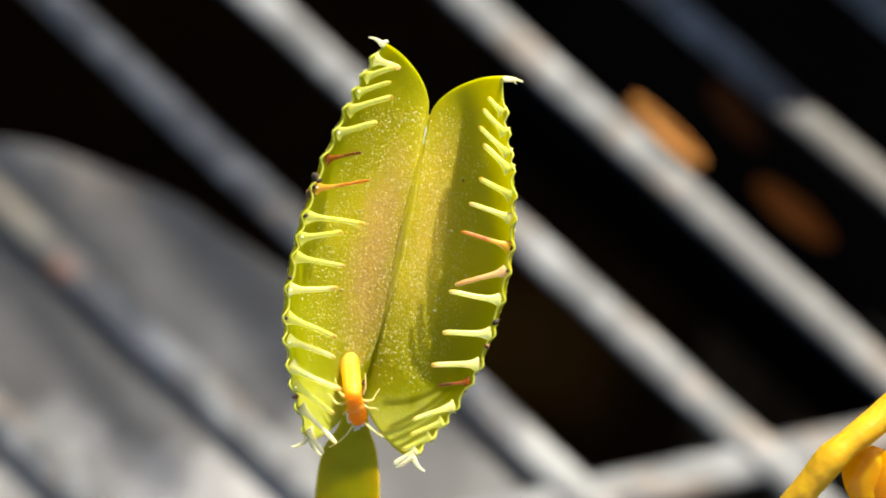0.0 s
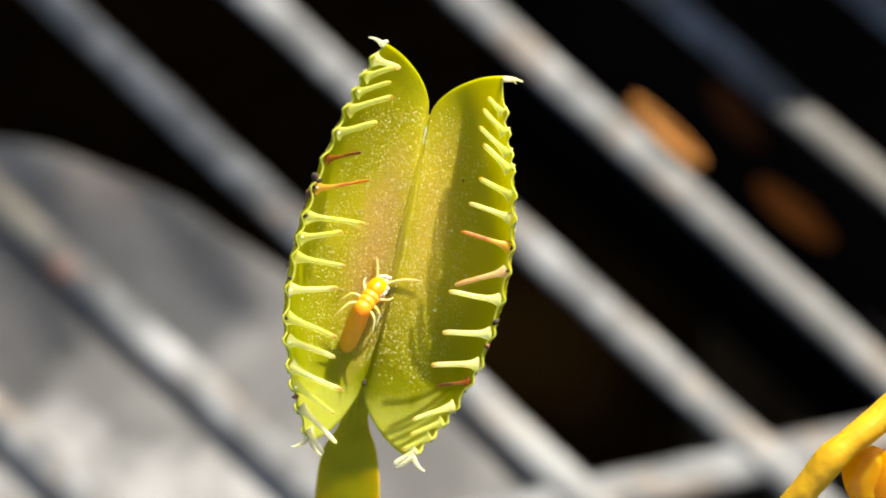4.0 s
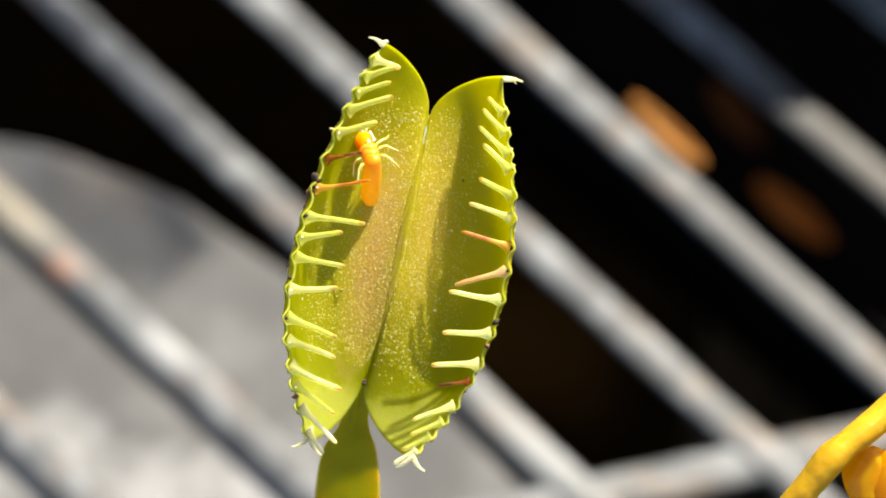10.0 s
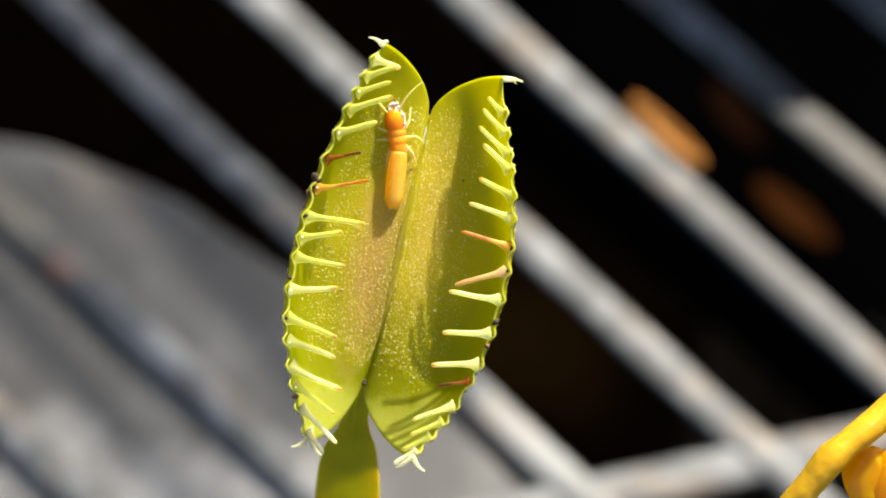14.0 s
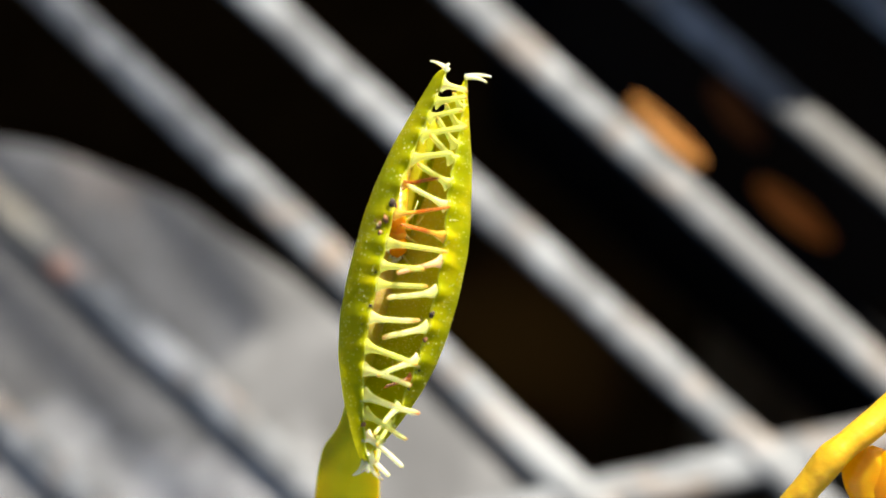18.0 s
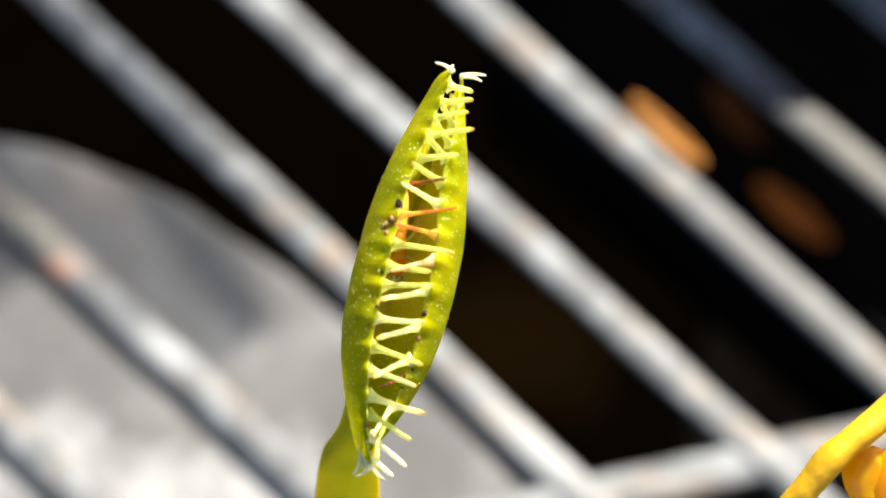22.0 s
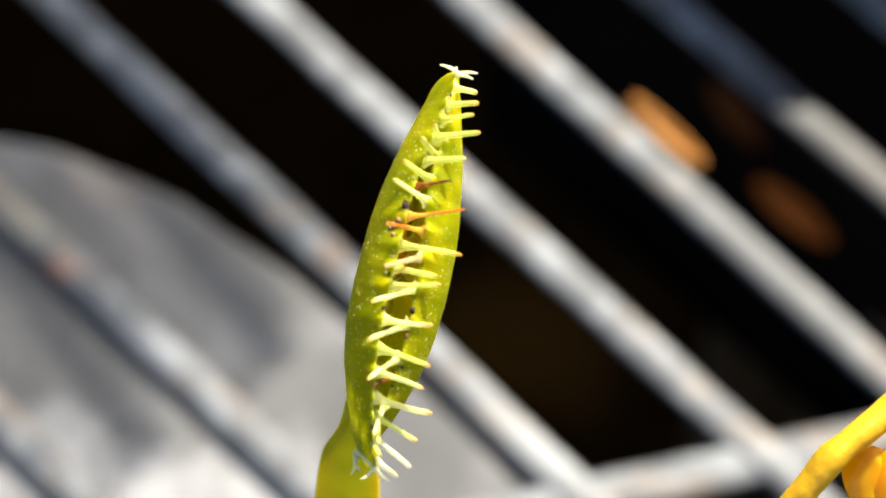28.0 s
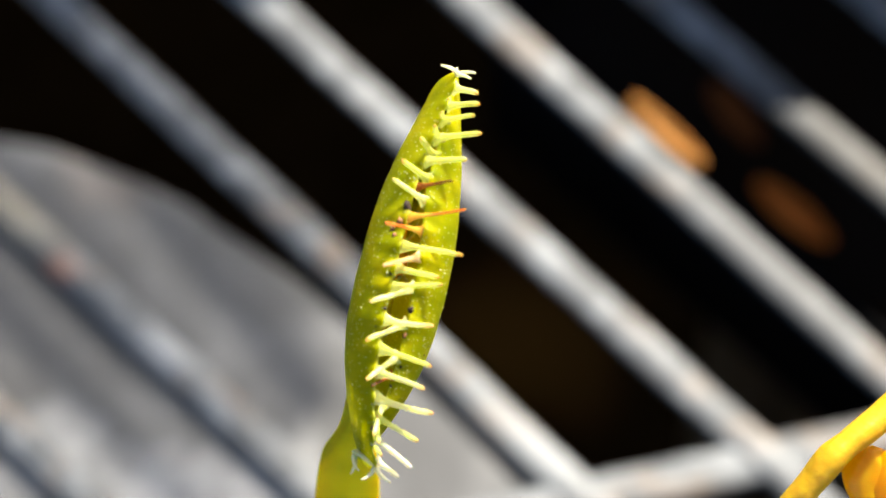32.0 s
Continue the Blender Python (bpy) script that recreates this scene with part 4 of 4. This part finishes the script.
def seed_tray():
    """A shallow compost tray on a stand, near-black to paint the shade under the grating."""
    ob = new("seed_tray")
    ob.location = (0.0808, 0.1334, -0.062)
    ob.rotation_euler = (0, 0, radians(BAR_ANGLE))
    tagged(ob, "tray of compost below the grating, darkened to stand for shade", "tray")
    w, d, h = 0.052, 0.053, 0.030
    for name, lo, hi, mat in (("compost", (-w + 0.002, -d + 0.002, 0.0022), (w - 0.002, d - 0.002, h - 0.002), MAT_COMPOST), ("base", (-w, -d, 0), (w, d, 0.002), MAT_POT),
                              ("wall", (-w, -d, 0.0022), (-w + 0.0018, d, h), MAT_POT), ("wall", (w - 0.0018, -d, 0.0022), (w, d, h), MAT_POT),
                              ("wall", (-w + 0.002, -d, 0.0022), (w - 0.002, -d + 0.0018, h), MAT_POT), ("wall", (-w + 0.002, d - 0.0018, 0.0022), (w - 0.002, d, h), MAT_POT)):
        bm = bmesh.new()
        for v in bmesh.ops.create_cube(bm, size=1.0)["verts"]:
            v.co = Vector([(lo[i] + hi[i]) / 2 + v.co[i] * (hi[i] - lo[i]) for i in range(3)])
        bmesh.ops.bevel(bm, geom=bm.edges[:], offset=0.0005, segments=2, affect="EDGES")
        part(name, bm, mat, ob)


seed_tray()
slab_box("tray_stand", (0.051, 0.103, -0.63), (0.111, 0.163, -0.0618), MAT_BENCH, "structure", "dark stand below the bench", "stand")
dry_leaf(0.0478, 0.1016, -0.0335, 0.0135, 0.0038, -48, 0, MAT_ROT)
dry_leaf(0.0409, 0.1180, -0.0335, 0.0120, 0.0040, -60, 0, MAT_MOULD)


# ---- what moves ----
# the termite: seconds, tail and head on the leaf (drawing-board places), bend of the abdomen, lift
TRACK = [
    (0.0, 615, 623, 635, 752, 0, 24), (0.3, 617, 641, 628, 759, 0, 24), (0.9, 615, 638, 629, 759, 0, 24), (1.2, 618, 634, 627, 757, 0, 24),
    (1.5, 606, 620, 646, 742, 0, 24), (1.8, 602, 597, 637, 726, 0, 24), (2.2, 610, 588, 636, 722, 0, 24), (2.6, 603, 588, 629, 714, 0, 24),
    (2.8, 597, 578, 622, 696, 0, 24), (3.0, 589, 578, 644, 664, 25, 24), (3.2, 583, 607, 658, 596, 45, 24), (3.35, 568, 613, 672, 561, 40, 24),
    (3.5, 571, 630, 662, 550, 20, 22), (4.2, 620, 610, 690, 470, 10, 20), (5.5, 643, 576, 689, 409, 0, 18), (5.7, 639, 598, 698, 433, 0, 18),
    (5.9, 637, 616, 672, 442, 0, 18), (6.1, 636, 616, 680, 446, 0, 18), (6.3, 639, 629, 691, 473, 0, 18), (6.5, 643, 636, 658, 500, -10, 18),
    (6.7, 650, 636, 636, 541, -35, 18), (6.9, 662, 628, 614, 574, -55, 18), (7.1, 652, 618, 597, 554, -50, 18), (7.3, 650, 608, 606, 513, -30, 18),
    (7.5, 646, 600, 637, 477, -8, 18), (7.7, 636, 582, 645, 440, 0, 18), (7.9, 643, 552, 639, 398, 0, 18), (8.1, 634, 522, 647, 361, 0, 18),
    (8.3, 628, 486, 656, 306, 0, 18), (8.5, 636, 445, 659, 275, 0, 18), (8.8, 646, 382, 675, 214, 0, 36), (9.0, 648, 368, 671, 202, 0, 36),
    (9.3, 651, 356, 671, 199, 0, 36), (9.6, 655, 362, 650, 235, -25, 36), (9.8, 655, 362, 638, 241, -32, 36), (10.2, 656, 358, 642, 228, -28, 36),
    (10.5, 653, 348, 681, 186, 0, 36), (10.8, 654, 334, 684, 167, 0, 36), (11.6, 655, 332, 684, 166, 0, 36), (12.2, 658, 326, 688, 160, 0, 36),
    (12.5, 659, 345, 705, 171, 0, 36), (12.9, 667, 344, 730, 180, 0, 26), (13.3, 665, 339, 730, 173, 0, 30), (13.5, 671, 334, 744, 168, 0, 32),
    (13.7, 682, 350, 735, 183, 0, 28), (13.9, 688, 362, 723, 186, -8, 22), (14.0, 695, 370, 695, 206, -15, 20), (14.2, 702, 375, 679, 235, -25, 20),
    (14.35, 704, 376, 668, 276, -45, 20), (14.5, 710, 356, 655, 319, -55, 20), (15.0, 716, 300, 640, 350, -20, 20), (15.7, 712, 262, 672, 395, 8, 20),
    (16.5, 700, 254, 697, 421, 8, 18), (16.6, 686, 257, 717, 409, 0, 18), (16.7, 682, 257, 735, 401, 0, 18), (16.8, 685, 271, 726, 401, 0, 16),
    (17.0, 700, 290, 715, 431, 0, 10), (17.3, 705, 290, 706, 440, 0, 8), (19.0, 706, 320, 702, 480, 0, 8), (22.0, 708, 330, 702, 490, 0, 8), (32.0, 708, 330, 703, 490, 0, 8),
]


def termite_rows():
    """Poses of the body at its waist, and of the abdomen in the body's space."""
    front, hind = 76.0, 106.0
    body, tail = [], []
    for t, xa, ya, xb, yb, bend, lift in TRACK:
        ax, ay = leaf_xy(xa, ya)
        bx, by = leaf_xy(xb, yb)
        span = math.hypot(bx - ax, by - ay)
        swerve = math.degrees(math.atan2(hind * math.sin(radians(bend)), front + hind * math.cos(radians(bend))))
        heading = math.degrees(math.atan2(by - ay, bx - ax)) - 90 - swerve
        whole = math.sqrt(front ** 2 + hind ** 2 + 2 * front * hind * math.cos(radians(bend)))
        arch = math.degrees(math.acos(min(1.0, max(0.48, span / whole))))
        ends = height_at(bx, by) - height_at(ax, ay)
        rise = max(-35, min(35, math.degrees(math.atan2(ends, max(span, 90)))))
        # hunched: the waist stands proud, head and tail reach down
        fold = arch if arch > 28 else 0.0
        reach = hind * math.cos(radians(fold))
        way = radians(heading + 90 + bend)
        wx, wy = ax + math.cos(way) * reach, ay + math.sin(way) * reach
        z = height_at(wx, wy) + 6 + 0.55 * lift + 60 * math.sin(radians(fold))
        chest = pose(0, 0, 0, 0, 0, heading) @ pose(0, 0, 0, -fold if fold else rise, 0, 0)
        rump = pose(0, 0, 0, 0, 0, heading + bend) @ pose(0, 0, 0, fold if fold else rise, 0, 0)
        body.append((t, LEAF @ Matrix.Translation(Vector((wx, wy, z)) * U) @ chest))
        tail.append((t, chest.inverted() @ rump))
    return body, tail


# the snap: four stages of each lobe (shift x, y, z, tilt, turn about the hinge, lean), and when each is reached
STAGES_L = [(0, 0, 0, 0, 0, 0), (9.9, -24.5, 5.6, -0.9, 32.1, 2.1), (0.0, -28.4, -14.9, -5.3, 47.3, -1.0), (-2.5, -35.4, 3.9, -7.5, 53.2, -1.2)]
STAGES_R = [(0, 0, 0, 0, 0, 0), (10.7, -11.3, -6.7, -7.4, -36.2, -1.9), (-4.7, -18.5, -7.8, -7.1, -45.0, -1.5), (3.8, -21.9, -1.5, -8.1, -57.0, -1.6)]
SNAP = [(0.0, 0), (16.6, 0.0), (16.7, 0.05), (16.8, 0.43), (16.9, 0.78), (17.0, 1.0), (17.1, 1.43), (17.2, 1.65), (17.3, 1.77), (17.5, 1.83), (18.0, 1.89),
        (19.0, 1.95), (20.0, 2.0), (22.0, 2.26), (25.0, 2.58), (27.5, 2.84), (30.0, 3.0), (32.0, 3.0)]
# the hinge line, from the tip end to the stalk end
HINGE = pose(0, 0, -22 * U, 3.7, 0, 0)


def stage(table, g):
    i = min(int(g), len(table) - 2)
    return [a + (b - a) * (g - i) for a, b in zip(table[i], table[i + 1])]


def swing(x, y, z, tilt, turn, lean):
    """A lobe turned about the hinge line and shifted."""
    return pose(x * U, y * U, z * U, tilt, 0, lean) @ HINGE @ pose(0, 0, 0, 0, turn, 0) @ HINGE.inverted()


# the unseen fern's sway: seconds, how far each frond leans to shade the block
SHADE_MID = [(0, 0.66), (1.2, 0.62), (2.0, 0.7), (3.2, 0.7), (3.5, 0.65), (4.5, 0.4), (5.5, 0.1), (6, 0.0), (9, 0.25), (10, 0.42), (11, 0.25), (13.4, 0.0),
        (13.7, 0.5), (14, 0.7), (14.5, 0.7), (15.5, 0.4), (16.5, 0.0), (17, 0.5), (17.5, 0.5), (18, 0.55), (18.5, 0.55), (19, 0.1), (19.5, 0.3), (20, 0.1),
        (20.6, 0.3), (21, 0.62), (22, 0.55), (23, 0.55), (23.5, 0.4), (24, 0.25), (24.5, 0.35), (25, 0.62), (27.5, 0.55), (28, 0.6), (29, 0.0), (30, 0.1), (31, 0.66),
        (31.6, 0.5), (32, 0.68)]
SHADE_LOW = [(0, 0.65), (1, 0.42), (2, 0.5), (3, 0.5), (5.5, 0.1), (6, 0.0), (13.4, 0.0), (14, 0.85), (14.5, 0.8), (16.5, 0.2), (17, 0.3), (18, 0.85), (18.5, 0.7),
            (19, 0.0), (20, 0.45), (20.5, 0.6), (21, 0.95), (22, 0.3), (23, 0.3), (24, 0.2), (25, 0.95), (28, 0.6), (29, 0.6), (30, 0.7), (31, 0.95), (32, 0.9)]
SHADE_HIGH = [(0, 1.0), (2, 0.9), (3.3, 0.9), (4.5, 0.4), (5.5, 0.1), (6, 0.0), (13.4, 0.0), (13.8, 0.8), (14.5, 1.0), (16.5, 0.1), (16.9, 0.1), (17.2, 0.8), (17.5, 0.6), (18, 0.15),
             (19, 0.0), (20, 0.0), (22, 0.1), (23, 0.4), (24, 0.0), (25, 0.1), (27.5, 0.6), (28, 0.7), (29, 0.0), (30, 0.1), (31, 0.8), (32, 0.8)]


def motions():
    axis = Vector((0, 0, 1)).cross(ALONG)
    for frond, table in zip(FRONDS, (SHADE_MID, SHADE_LOW, SHADE_HIGH)):
        walk(frond, [(t, Matrix.Rotation(radians(23.0 * (k - 1.0) + 0.5), 4, axis)) for t, k in table])
    body, tail = termite_rows()
    walk(TERMITE, body)
    walk(ABDOMEN, tail)
    for ob, table in ((LOBE_L, STAGES_L), (LOBE_R, STAGES_R)):
        walk(ob, [(t, swing(*stage(table, g))) for t, g in SNAP])
    # the teeth turn from their open to their shut direction as the lobes meet
    for tooth, side, ahead, aim in TEETH:
        base, rows, full = tooth.location.copy(), [], ahead.rotation_difference(aim)
        for t, g in SNAP:
            hold = swing(*stage(STAGES_L if side < 0 else STAGES_R, g)).to_quaternion()
            turn = hold.inverted() @ Quaternion().slerp(full, g / 3)
            rows.append((t, Matrix.Translation(base) @ turn.to_matrix().to_4x4()))
        walk(tooth, rows)
    for i, leg in enumerate(LEGS):
        base, rows = leg.location.copy(), []
        for n in range(0, 87):
            t = n * 0.2
            sway = 16 * math.sin(t * 9 + i * 2.1) * (1 if t < 17 else 0)
            rows.append((t, Matrix.Translation(base) @ pose(0, 0, 0, 0, 0, sway)))
        rows.append((32.0, rows[-1][1]))
        walk(leg, rows)


motions()
